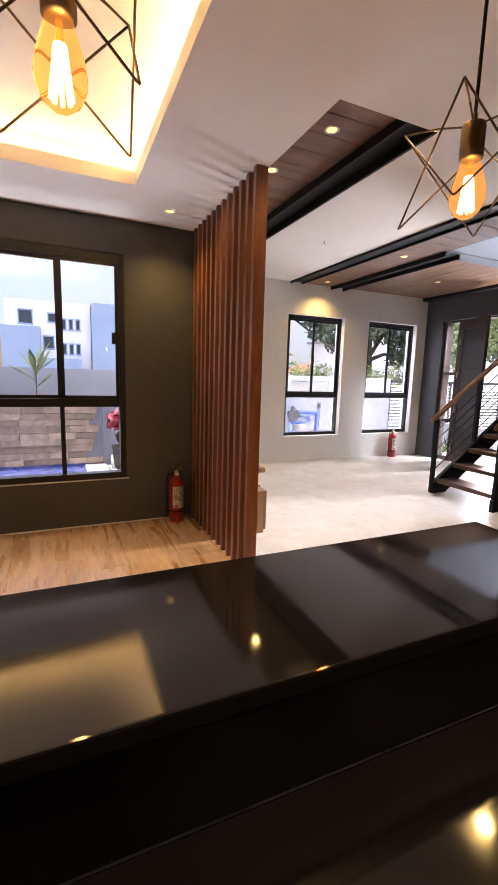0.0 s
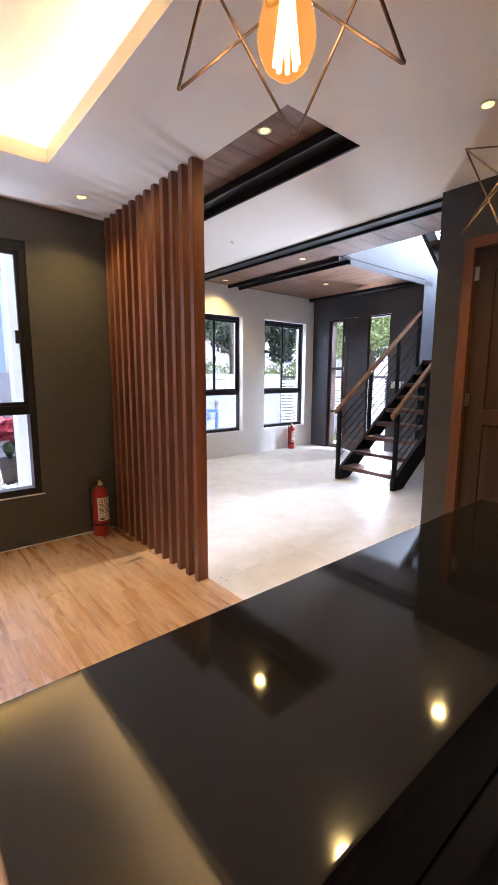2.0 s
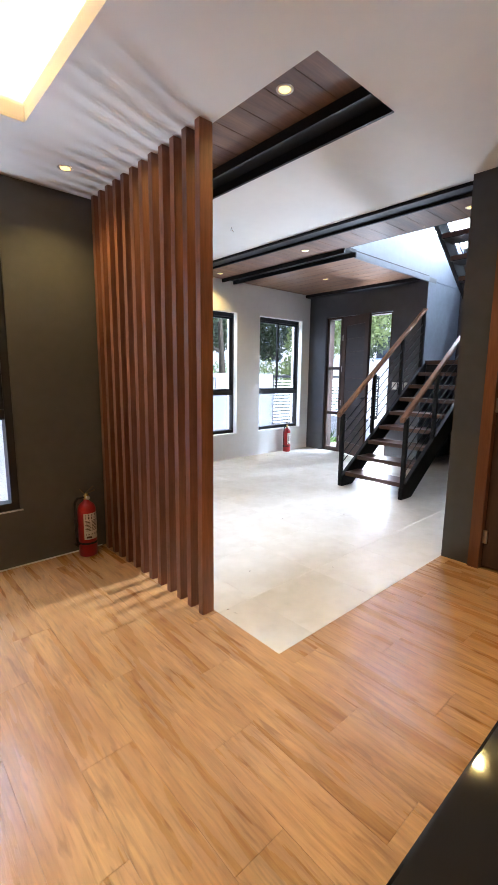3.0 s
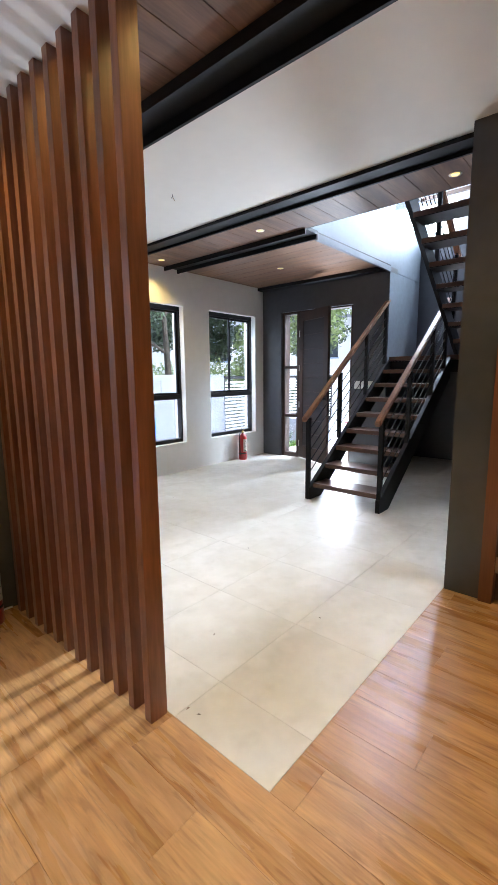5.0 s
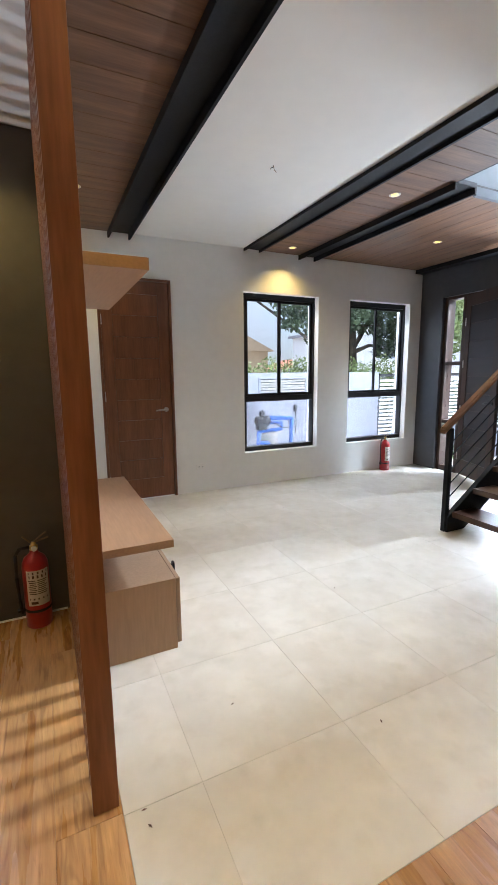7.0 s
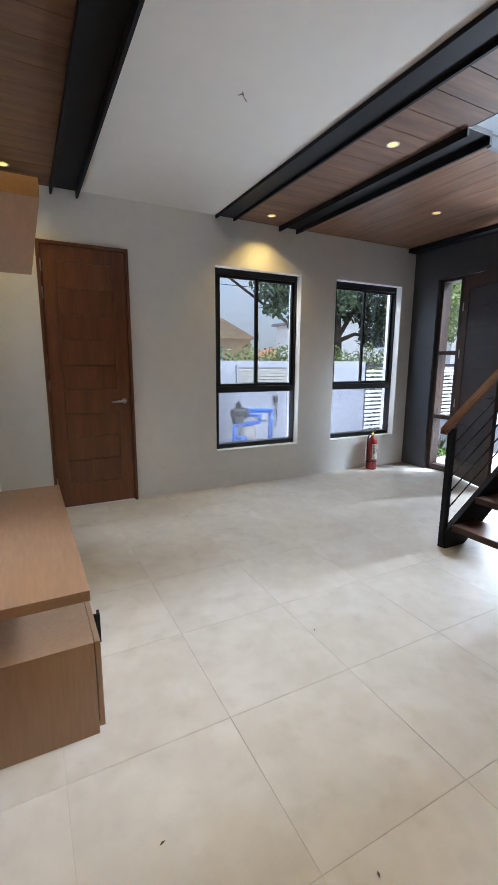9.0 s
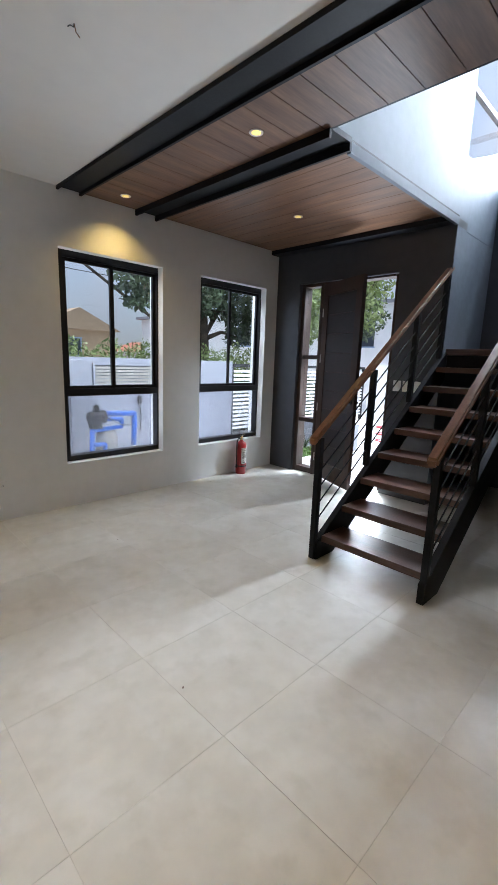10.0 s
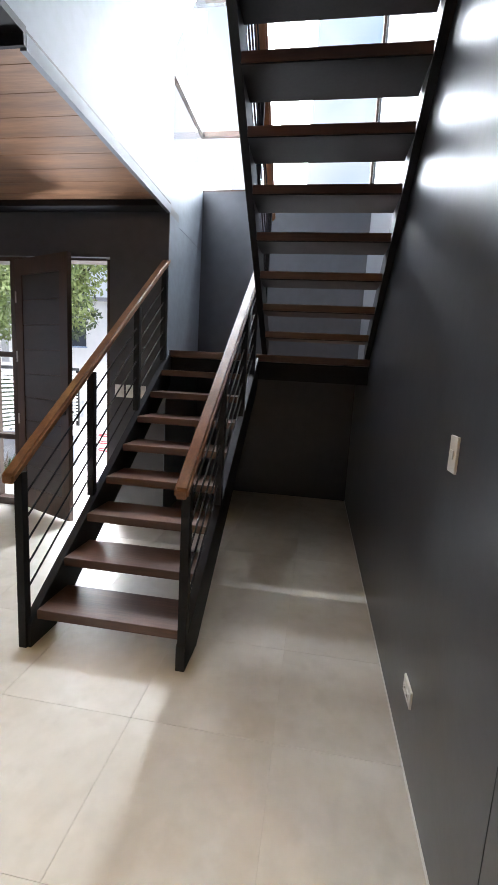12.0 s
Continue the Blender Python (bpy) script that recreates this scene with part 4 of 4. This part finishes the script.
PEBBLE = mat("white_pebble", (0.62, 0.60, 0.56), 0.8, vary=0.2, scale=30, bump=0.5, bump_scale=45)
HOSE = mat("red_hose", (0.5, 0.06, 0.07), 0.4, vary=0.1, scale=10, bump=0.0)
ROOFTILE = mat("orange_roof", (0.45, 0.16, 0.09), 0.8, vary=0.12, scale=4, bump=0.2)

bm = bmesh.new()
bmesh.ops.create_grid(bm, x_segments=24, y_segments=24, size=900)
bmesh.ops.translate(bm, verts=bm.verts[:], vec=(0, 0, -0.14))
structure("ground", "pale concrete ground round the house", "ground", bm, CONCRETE)
structure("driveway", "sunlit pale driveway in front of the entrance", "pavement", boxes((6.492, 8.4, 4.3, 6.06, -0.136, -0.03), (8.402, 40.0, 2.0, 8.2, -0.136, -0.03), (9.0, 40.0, 8.202, 22.0, -0.136, -0.03), (6.492, 7.0, 4.31, 6.06, -0.0299, -0.006)), PALEDRIVE)
structure("pavement_side", "pale paved side yard", "pavement", box(1.29, 7.3, 6.456, 8.298, -0.136, -0.05), CONCRETE)
structure("garden_wall", "pale grey painted garden boundary wall", "wall", box(-9.0, 7.38, 8.3, 8.45, -0.14, 1.41), WALLPAINT)
structure("garden_wall_pier", "pale wall pier in the side yard", "wall", box(4.16, 4.46, 7.98, 8.298, -0.14, 1.37), WALLPAINT)

vent = thing("louvre_vent", "grey louvred vent panel on the garden wall", "vent")
part("vent_frame", boxes((4.62, 5.62, 8.268, 8.298, 0.98, 1.01), (4.62, 5.62, 8.268, 8.298, 1.30, 1.33), (4.62, 4.65, 8.268, 8.298, 1.01, 1.30), (5.59, 5.62, 8.268, 8.298, 1.01, 1.30)), WALLPAINT, vent)
for i in range(6):
    part("louvre", box(4.65, 5.59, 8.275, 8.295, 1.012 + 0.047 * i, 1.046 + 0.047 * i), TANK, vent)

gate = thing("slatted_gate", "white horizontal-slat gate with dark posts", "gate")
for x in (7.385, 8.4, 9.4, 10.35, 11.3, 12.2):
    part("gate_post", box(x, x + 0.06, 8.33, 8.39, -0.138, 1.33), FRAME, gate)
part("top_rail", box(7.445, 12.26, 8.335, 8.385, 1.31, 1.37), FRAME, gate)
for i in range(15):
    part("gate_slat", box(9.465, 12.195, 8.34, 8.37, 0.10 + 0.079 * i, 0.143 + 0.079 * i), SLATWHITE, gate)
    part("gate_slat", box(7.45, 9.395, 8.34, 8.37, 0.10 + 0.079 * i, 0.143 + 0.079 * i), SLATWHITE, gate)

pump = thing("water_pump", "black water pump with blue pipes on a beige pressure tank", "water pump")
part("tank", lathe([(0.11, -0.05), (0.135, 0.0), (0.14, 0.15), (0.14, 0.36), (0.125, 0.43), (0.06, 0.47)], 24, (4.46, 7.58, 0)), TANK, pump, "grey-beige pressure tank")
bm = rod((4.20, 7.55, 0.645), (4.38, 7.55, 0.645), 0.07, 20)
add_rod(bm, (4.38, 7.55, 0.645), (4.42, 7.55, 0.645), 0.085, 20)
add_box(bm, 4.22, 4.36, 7.49, 7.61, 0.50, 0.60)
for k in range(6):
    add_rod(bm, (4.215 + 0.026 * k, 7.55, 0.645), (4.223 + 0.026 * k, 7.55, 0.645), 0.078, 20)
part("motor", bm, RUBBER, pump, "black finned motor")
part("switch_box", box(4.27, 4.34, 7.52, 7.58, 0.715, 0.80, 0.008), RUBBER, pump)
part("pressure_tube", rod((4.31, 7.55, 0.79), (4.31, 7.55, 0.83), 0.012, 8), RUBBER, pump)
part("pipe", tube([(4.40, 7.55, 0.69), (4.86, 7.55, 0.665), (4.845, 7.55, 0.22)], 0.035, 14), BLUEPIPE, pump, "thick blue plastic pipe")
part("pipe", tube([(4.42, 7.53, 0.62), (4.65, 7.52, 0.60), (4.64, 7.52, 0.50), (4.23, 7.52, 0.475), (4.21, 7.52, -0.05)], 0.030, 14), BLUEPIPE, pump, "thick blue plastic pipe")
part("pipe", tube([(4.23, 7.47, 0.30), (4.38, 7.47, 0.29), (4.38, 7.47, -0.05)], 0.028, 14), BLUEPIPE, pump, "thick blue plastic pipe")
part("pipe_end", rod((4.845, 7.55, 0.225), (4.843, 7.55, -0.05), 0.03, 14), SLATWHITE, pump, "white pipe end")
part("cable", tube([(4.40, 7.5, 0.66), (4.62, 7.45, 0.53), (4.85, 7.6, 0.50), (5.0, 7.9, 0.58), (5.08, 8.27, 0.64)], 0.007, 6), RUBBER, pump)
outlet = thing("outdoor_socket", "dark outdoor socket with a hanging cable", "socket")
part("socket_box", box(5.35, 5.41, 8.26, 8.298, 0.70, 0.82, 0.005), RUBBER, outlet)
part("socket_cable", tube([(5.38, 8.28, 0.70), (5.40, 8.28, 0.5), (5.385, 8.28, 0.28)], 0.009, 6), RUBBER, outlet)


def leaf_cloud(blobs, n, size, seed, flat=0.7):
    """Leaves strewn through ellipsoid clumps (x, y, z, rx, ry, rz); two triangles each."""
    rng = np.random.default_rng(seed)
    w = np.array([b[3] * b[4] * b[5] for b in blobs]) ** 0.7
    pick = rng.choice(len(blobs), n, p=w / w.sum())
    c = np.array(blobs)[pick]
    d = rng.normal(size=(n, 3))
    d /= np.linalg.norm(d, axis=1)[:, None]
    p = c[:, :3] + d * c[:, 3:] * (rng.random(n) ** 0.45)[:, None]
    u = rng.normal(size=(n, 3))
    u /= np.linalg.norm(u, axis=1)[:, None]
    v = np.cross(u, rng.normal(size=(n, 3)))
    v /= np.linalg.norm(v, axis=1)[:, None]
    s = size * (0.6 + 0.8 * rng.random(n))[:, None]
    quad = np.stack([p - u * s, p + v * s * 0.45, p + u * s, p - v * s * 0.45], 1).reshape(-1, 3)
    me = bpy.data.meshes.new("crown")
    me.from_pydata(quad.tolist(), [], [(4 * i, 4 * i + 1, 4 * i + 2, 4 * i + 3) for i in range(n)])
    return me


def limb_tree(label, base, height, lean, blobs, n, size, seed, radius, leaf):
    ob = thing("tree", label, "tree", at=pose(*base))
    rng = random.Random(seed)
    top = Vector((lean[0], lean[1], height))
    mid = top * 0.5 + Vector((0.08, 0.05, 0))
    bm = rod((0, 0, -0.2), mid, radius, 12, radius * 0.75)
    add_rod(bm, mid, top, radius * 0.75, 12, radius * 0.45)
    for b in blobs:
        start = mid.lerp(top, rng.uniform(0.2, 1.0))
        goal = Vector(b[:3])
        bend = (start + goal) / 2 + Vector((0, 0, 0.2))
        add_rod(bm, start, bend, radius * 0.36, 8, radius * 0.24)
        add_rod(bm, bend, goal, radius * 0.24, 8, radius * 0.08)
    part("trunk", bm, BARK, ob)
    me = leaf_cloud(blobs, n, size, seed)
    me.materials.append(leaf)
    crown = new("crown", me)
    crown.parent = ob
    return ob


# big tree behind the garden wall, and one whose branches reach over the yard
limb_tree("broad dark-leaved tree behind the garden wall", (10.9, 13.6, -0.1), 3.6, (0.2, 0.3),
          [(-0.9, 0, 3.6, 1.3, 1.2, 1.0), (0.7, 0.2, 4.0, 1.5, 1.3, 1.2), (-0.2, 0.5, 5.2, 1.8, 1.5, 1.1), (1.9, 0, 3.0, 0.9, 0.8, 0.7), (-2.2, 0.4, 4.6, 1.0, 1.0, 0.9), (2.3, 0.3, 4.8, 1.2, 1.0, 0.9), (1.2, -0.4, 2.3, 0.6, 0.5, 0.35), (-1.4, -0.3, 2.7, 0.7, 0.6, 0.45)], 12500, 0.10, 3, 0.24, LEAF)
limb_tree("tree with a branch reaching over the side yard", (8.1, 11.2, -0.1), 3.4, (-0.5, -0.5),
          [(-1.3, -0.6, 3.3, 0.75, 0.6, 0.55), (-0.6, -0.2, 3.9, 1.0, 0.8, 0.7), (-2.0, -0.5, 3.9, 0.6, 0.5, 0.4), (-1.4, -0.6, 2.75, 0.35, 0.3, 0.28), (0.6, 0.2, 3.3, 0.9, 0.8, 0.7), (-3.6, 0.2, 3.7, 0.6, 0.6, 1.0), (-4.3, 0.1, 4.2, 0.6, 0.5, 0.6)], 4200, 0.085, 5, 0.12, LEAF)
limb_tree("leafy tree beyond the driveway", (14.6, 10.6, -0.1), 3.4, (0.1, 0.1),
          [(0, 0, 3.6, 1.3, 1.3, 1.0), (-0.8, -0.9, 3.1, 0.9, 0.9, 0.7), (0.8, 0.5, 4.6, 1.3, 1.2, 1.0), (-0.3, -1.3, 4.3, 1.0, 0.9, 0.8), (-0.5, 0.9, 2.9, 0.8, 0.8, 0.6), (0.2, -1.7, 5.0, 0.9, 0.8, 0.7)], 4200, 0.09, 7, 0.14, LEAFLIGHT)
limb_tree("dense leafy tree seen beside the entrance", (11.6, 10.6, -0.1), 2.8, (0.1, 0.1),
          [(0, 0, 2.6, 1.0, 1.0, 0.9), (-0.6, -0.5, 3.4, 0.9, 0.9, 0.8), (0.5, 0.3, 3.8, 1.1, 1.0, 0.9), (-0.4, 0.4, 1.7, 0.6, 0.6, 0.5)], 4200, 0.085, 11, 0.11, LEAFLIGHT)
limb_tree("leafy green street tree beyond the driveway wall", (17.5, 12.5, -0.1), 3.4, (0.1, 0.1),
          [(0, 0, 3.6, 1.8, 1.8, 1.3), (-1.2, -0.8, 2.8, 1.0, 1.0, 0.8), (0.9, 0.6, 4.8, 1.5, 1.4, 1.1)], 3000, 0.11, 9, 0.16, LEAF)


def shrub(label, name, blobs, n, size, seed, leaf, category="shrub"):
    me = leaf_cloud(blobs, n, size, seed)
    me.materials.append(leaf)
    ob = new(name, me)
    return tagged(ob, label, category)


rng = random.Random(4)
for k in range(7):
    x = 5.6 + 1.0 * k
    shrub("bushy green hedge shrub behind the garden wall", "shrub", [(x + rng.uniform(-0.2, 0.2), 11.6 + rng.uniform(-0.5, 0.5), 0.75, 0.75, 0.6, 1.05 + rng.uniform(-0.15, 0.25)), (x + 0.3, 12.2, 0.95, 0.6, 0.5, 0.95)], 2600, 0.05, 20 + k, LEAFLIGHT)
for k in range(5):
    x = 7.3 + 1.15 * k
    shrub("dark green shrub behind the slatted gate", "shrub", [(x, 9.3 + rng.uniform(-0.2, 0.2), 0.3, 0.7, 0.4, 0.75), (x + 0.5, 9.6, 0.6, 0.5, 0.4, 0.6)], 1300, 0.07, 40 + k, LEAF)


def house(name, label, x0, x1, y0, y1, z1, material, windows, roof=None, face="y"):
    """A plain building; windows (u0, u1, z0, z1) on the face nearest the yard."""
    ob = thing(name, label, "house")
    part("wall", box(x0, x1, y0, y1, -0.14, z1), material, ob)
    if roof == "flat":
        part("roof", box(x0 - 0.25, x1 + 0.25, y0 - 0.3, y1 + 0.2, z1 + 0.001, z1 + 0.14), WALLPAINT, ob)
    elif roof:
        part("roof", prism([(x0 - 0.3, z1), (x1 + 0.3, z1), ((x0 + x1) / 2, z1 + roof)], 1, y0 - 0.3, y1 + 0.2), ROOFTILE if material is not OCHRE else OCHRE, ob)
    for u0, u1, a, b in windows:
        if face == "y":
            w = part("window", boxes((u0 - 0.07, u1 + 0.07, y0 - 0.06, y0 - 0.001, b, b + 0.07), (u0 - 0.07, u1 + 0.07, y0 - 0.09, y0 - 0.001, a - 0.08, a), (u0 - 0.05, u0, y0 - 0.04, y0 - 0.001, a, b), (u1, u1 + 0.05, y0 - 0.04, y0 - 0.001, a, b)), HOUSEBLUE, ob)
            part("pane", box(u0, u1, y0 - 0.02, y0 - 0.004, a, b), DARKGLASS, w)
        else:
            w = part("window", boxes((x0 - 0.06, x0 - 0.001, u0 - 0.05, u1 + 0.05, b, b + 0.07), (x0 - 0.06, x0 - 0.001, u0 - 0.05, u1 + 0.05, a - 0.07, a)), HOUSEBLUE, ob)
            part("pane", box(x0 - 0.02, x0 - 0.004, u0, u1, a, b), DARKGLASS, w)
    return ob


house("house", "white three-storey neighbour house with small windows", -2.4, 1.75, 26.0, 34.0, 4.95, HOUSEWHITE,
      [(-1.75, -1.15, 3.75, 4.4), (0.32, 0.47, 3.55, 4.05), (0.67, 0.82, 3.55, 4.05), (1.02, 1.17, 3.55, 4.05), (0.32, 0.47, 2.25, 2.75), (0.67, 0.82, 2.25, 2.75), (1.02, 1.17, 2.25, 2.75), (-0.35, 0.0, 3.9, 4.3), (-0.6, -0.15, 2.5, 3.1)])
house("house", "blue-grey wing of the neighbour house", 1.78, 4.4, 25.2, 34.0, 4.95, HOUSEBLUE, [])
house("house", "blue-grey lower wing of the neighbour house", -2.5, -0.75, 24.8, 25.98, 3.5, HOUSEBLUE, [])
house("house", "blue-grey low annex of the neighbour house", -0.74, 1.2, 24.9, 25.97, 1.95, HOUSEBLUE, [])
house("house", "tan low house beyond the garden wall", -7.5, -2.6, 27.0, 34.0, 3.3, OCHRE, [])
house("house", "ochre gabled house beyond the hedge", 9.3, 13.1, 24.0, 32.0, 2.65, OCHRE, [(10.6, 11.3, 1.4, 2.2)], 1.05)
house("house", "low house with an orange roof", 16.5, 20.0, 26.0, 31.0, 1.7, HOUSEWHITE, [], 0.7)
house("house", "white modern house behind the big tree", 16.0, 23.0, 19.0, 26.0, 3.6, HOUSEWHITE, [(17.5, 18.6, 2.2, 3.2)], "flat")
house("house", "white house across the street with a dark window", 21.0, 28.0, 9.5, 17.0, 4.3, HOUSEWHITE, [(13.1, 13.9, 2.3, 3.5), (11.2, 11.8, 2.3, 3.5)], "flat", face="x")

structure("driveway_wall", "white boundary wall beyond the driveway", "wall", box(12.4, 12.55, 1.0, 8.3, -0.14, 1.45), HOUSEWHITE)
for k in range(3):
    cable = thing("power_line", "thin dark overhead cable above the garden wall", "cable", group="overhead cables")
    part("strand", tube([(2.0, 17.0, 4.55 + 0.3 * k), (8.0, 16.8, 4.15 + 0.3 * k), (14.0, 16.6, 4.05 + 0.28 * k), (26.0, 16.2, 4.6 + 0.3 * k)], 0.012, 6), RUBBER, cable)
# strip of lawn with a small plant beside the entrance
me = leaf_cloud([(7.35, 6.55, -0.08, 0.75, 0.55, 0.09)], 2600, 0.035, 31)
me.materials.append(GRASS)
tagged(new("lawn", me), "short bright green lawn strip by the entrance", "lawn", kind="stuff")
structure("planter_kerb", "pale low kerb wall behind the lawn", "wall", box(8.2, 8.32, 6.05, 8.2, -0.14, 0.42), WALLPAINT)
plant = thing("plant", "dark-leaved small garden plant on the lawn", "plant", at=pose(7.7, 6.75, -0.1))
for k in range(9):
    a = 2 * math.pi * k / 9
    bm = prism([(-0.018, 0), (0.018, 0), (0.03, 0.16), (0.0, 0.34)], 1, -0.002, 0.002)
    bm.transform(pose(0, 0, 0.02, 0, 0, math.degrees(a)) @ pose(0, 0, 0, 24 + 6 * (k % 3)))
    part("leaf", bm, DARKPOT if k % 2 else LEAF, plant)
hose = thing("garden_hose", "coiled red garden hose on the driveway", "hose")
bm = bmesh.new()
pts = [(9.4 + 0.32 * math.cos(a * 0.6), 5.95 + 0.32 * math.sin(a * 0.6), -0.01 + 0.012 * a) for a in range(32)] + [(9.5, 5.8, 0.5), (9.6, 5.75, 0.75)]
part("hose_coil", tube(pts, 0.014, 6), HOSE, hose)

# pool, stone wall and planting outside the dining window
structure("pool", "blue mosaic plunge pool", "water", boxes((-4.0, 0.40, 5.1, 7.298, -0.15, -0.115)), POOLTILE)
bm = bmesh.new()
for i in range(60):
    add_box(bm, -2.5 + 0.05 * i, -2.456 + 0.05 * i, 7.285, 7.297, -0.114, -0.075)
structure("pool_edge", "row of small blue mosaic tiles at the waterline", "trim", bm, POOLTILE)
structure("pool_deck", "pale stone pool deck", "pavement", boxes((0.402, 1.085, 4.29, 6.4, -0.139, -0.09), (-4.0, 0.40, 4.29, 5.098, -0.139, -0.09), (0.402, 0.72, 6.4, 7.298, -0.139, -0.09)), CONCRETE)
rng = random.Random(8)
bm = bmesh.new()
for i in range(260):
    bmesh.ops.create_icosphere(bm, subdivisions=1, radius=rng.uniform(0.018, 0.036), matrix=Matrix.Translation((rng.uniform(0.74, 1.07), rng.uniform(5.6, 7.2), -0.12 + rng.uniform(0, 0.02))) @ Matrix.Diagonal((1, rng.uniform(0.7, 1.2), 0.6, 1)))
thing("gravel", "white pebbles beside the pool", "gravel", bm, PEBBLE, kind="stuff")
stone_wall = structure("stone_wall", "low wall clad in mixed brown and grey split stone", "wall", boxes((-4.0, 0.68, 7.33, 7.6, -0.14, 0.86), (0.682, 0.80, 7.3, 7.6, -0.14, 0.86), (-4.0, 0.80, 7.29, 7.62, 0.862, 0.90)), WALLPAINT)


def potted(label, x, y, z, r, h, pot_mat, leaves, leaf, spread, tall, up=0.35):
    ob = thing("potted_plant", label, "plant", at=pose(x, y, z))
    part("pot", lathe([(r * 0.72, 0), (r * 0.85, h * 0.3), (r, h * 0.92), (r * 1.06, h * 0.94), (r * 1.06, h), (r * 0.9, h), (r * 0.88, h * 0.9)], 20), pot_mat, ob)
    rng = random.Random(label)
    for k in range(leaves):
        a = 360 * k / leaves * 2.4 + rng.uniform(-20, 20)
        q = tall * rng.uniform(0.55, 1.0)
        w = spread * 0.16
        bm = prism([(-w * 0.3, 0), (w * 0.3, 0), (w, q * 0.55), (0, q), (-w, q * 0.55)], 1, -0.002, 0.002)
        bm.transform(pose(0, 0, h * 0.85 + rng.uniform(tall * 0.2 if up > 0.5 else 0, tall * up), 0, 0, a) @ pose(0, 0, 0, rng.uniform(12, 62)))
        part("leaf", bm, leaf if rng.random() < 0.85 else LEAF, ob)
    part("stem", rod((0, 0, h * 0.8), (0, 0, h + tall * (up + 0.05)), 0.008, 8), BARK, ob)
    return ob


potted("slender palm in a terracotta pot on the stone wall", -0.25, 7.45, 0.90, 0.13, 0.10, TERRACOTTA, 14, LEAFLIGHT, 0.22, 0.52, 1.0)
plant = potted("bushy red-leaved plant in a square brown pot on pebbles", 0.93, 7.0, -0.12, 0.14, 0.36, DARKPOT, 14, LEAF, 0.34, 0.30)
me = leaf_cloud([(0, 0, 0.78, 0.21, 0.21, 0.13), (0.08, -0.05, 0.66, 0.16, 0.16, 0.10), (-0.09, 0.02, 0.70, 0.15, 0.15, 0.10)], 260, 0.055, 17)
me.materials.append(LEAFRED)
crown = new("crown", me)
crown.parent = plant
tagged(crown, "cluster of bright red leaves")

# ---- floor pieces ----
tile_meshes = {}


def tile_piece(parent, name, x0, x1, y0, y1, material, gap, edge):
    key = (name, round(x1 - x0, 4), round(y1 - y0, 4))
    if key not in tile_meshes:
        bm = boxes((gap, x1 - x0 - gap, gap, y1 - y0 - gap, -0.009, 0.0))
        top = [e for e in bm.edges if all(v.co.z > -0.001 for v in e.verts)]
        bmesh.ops.bevel(bm, geom=top, offset=edge, segments=1, affect="EDGES")
        tile_meshes[key] = mesh_of(name, bm, material)
    ob = new(name, tile_meshes[key])
    ob.location = (x0, y0, 0)
    ob.parent = parent


floor, floor_dining = bpy.data.objects["floor"], bpy.data.objects["floor_dining"]
xs = [EDGE + 0.0006] + [1.568 + 0.603 * i for i in range(11)] + [BAY_E]
ys = [2.1606] + [2.66 + 0.6 * i for i in range(6)] + [NORTH]
for a, b in zip(xs, xs[1:]):
    for c, d in zip(ys, ys[1:]):
        if c >= 3.8 and a > EAST - 0.01:
            continue
        tile_piece(floor, "tile", a, min(b, EAST - 0.001) if c >= 3.8 and b > EAST else b, c, d, TILE, 0.0006, 0.0005)
cols = [-2.6] + [0.10 + 0.2 * i for i in range(-13, 7)] + [1.50 + 0.2 * i for i in range(0, 9)]
cols = sorted({round(c, 3) for c in cols if -2.6 <= c <= 3.1} | {KWALL})
for k, (a, b) in enumerate(zip(cols, cols[1:])):
    shift = (k * 0.37) % 0.98
    spans = [(a, b, -2.4, DINING_N)] if b <= EDGE else [(a, b, -2.4, 2.16)]
    if a < EDGE < b:
        spans = [(a, EDGE, 2.1605, DINING_N), (a, b, -2.4, 2.16)]
    for u, v, lo, hi in spans:
        cuts = [lo] + [y for y in (-2.4 + shift + 0.98 * j for j in range(1, 9)) if lo + 0.08 < y < hi - 0.08] + [hi]
        for c, d in zip(cuts, cuts[1:]):
            tile_piece(floor_dining, "plank", u, v, round(c, 3), round(d, 3), PLANK, 0.0004, 0.0005)

# split stones of the garden wall
rng = random.Random(12)
stone_meshes = []
for k in range(9):
    w, h = 0.14 + 0.035 * k, 0.085 + 0.012 * (k % 3)
    bm = boxes((0, w, -0.012 - 0.008 * (k % 4), 0.03, 0, h))
    for v in bm.verts:
        v.co += Vector((rng.uniform(-0.005, 0.005), rng.uniform(-0.006, 0.004), rng.uniform(-0.004, 0.004)))
    stone_meshes.append((w, h, mesh_of("stone", bm, STONE)))
z = -0.07
row = 0
while z < 0.85:
    h = (0.085, 0.097, 0.109)[row % 3]
    x = -1.75 - rng.uniform(0, 0.2)
    while x < 0.66:
        w, hh, me = rng.choice([m for m in stone_meshes if abs(m[1] - h) < 0.001])
        if x + w > 0.68:
            break
        st = new("stone", me)
        st.location, st.parent = (x, 7.327, z), stone_wall
        x += w + 0.004
    z += h + 0.004
    row += 1
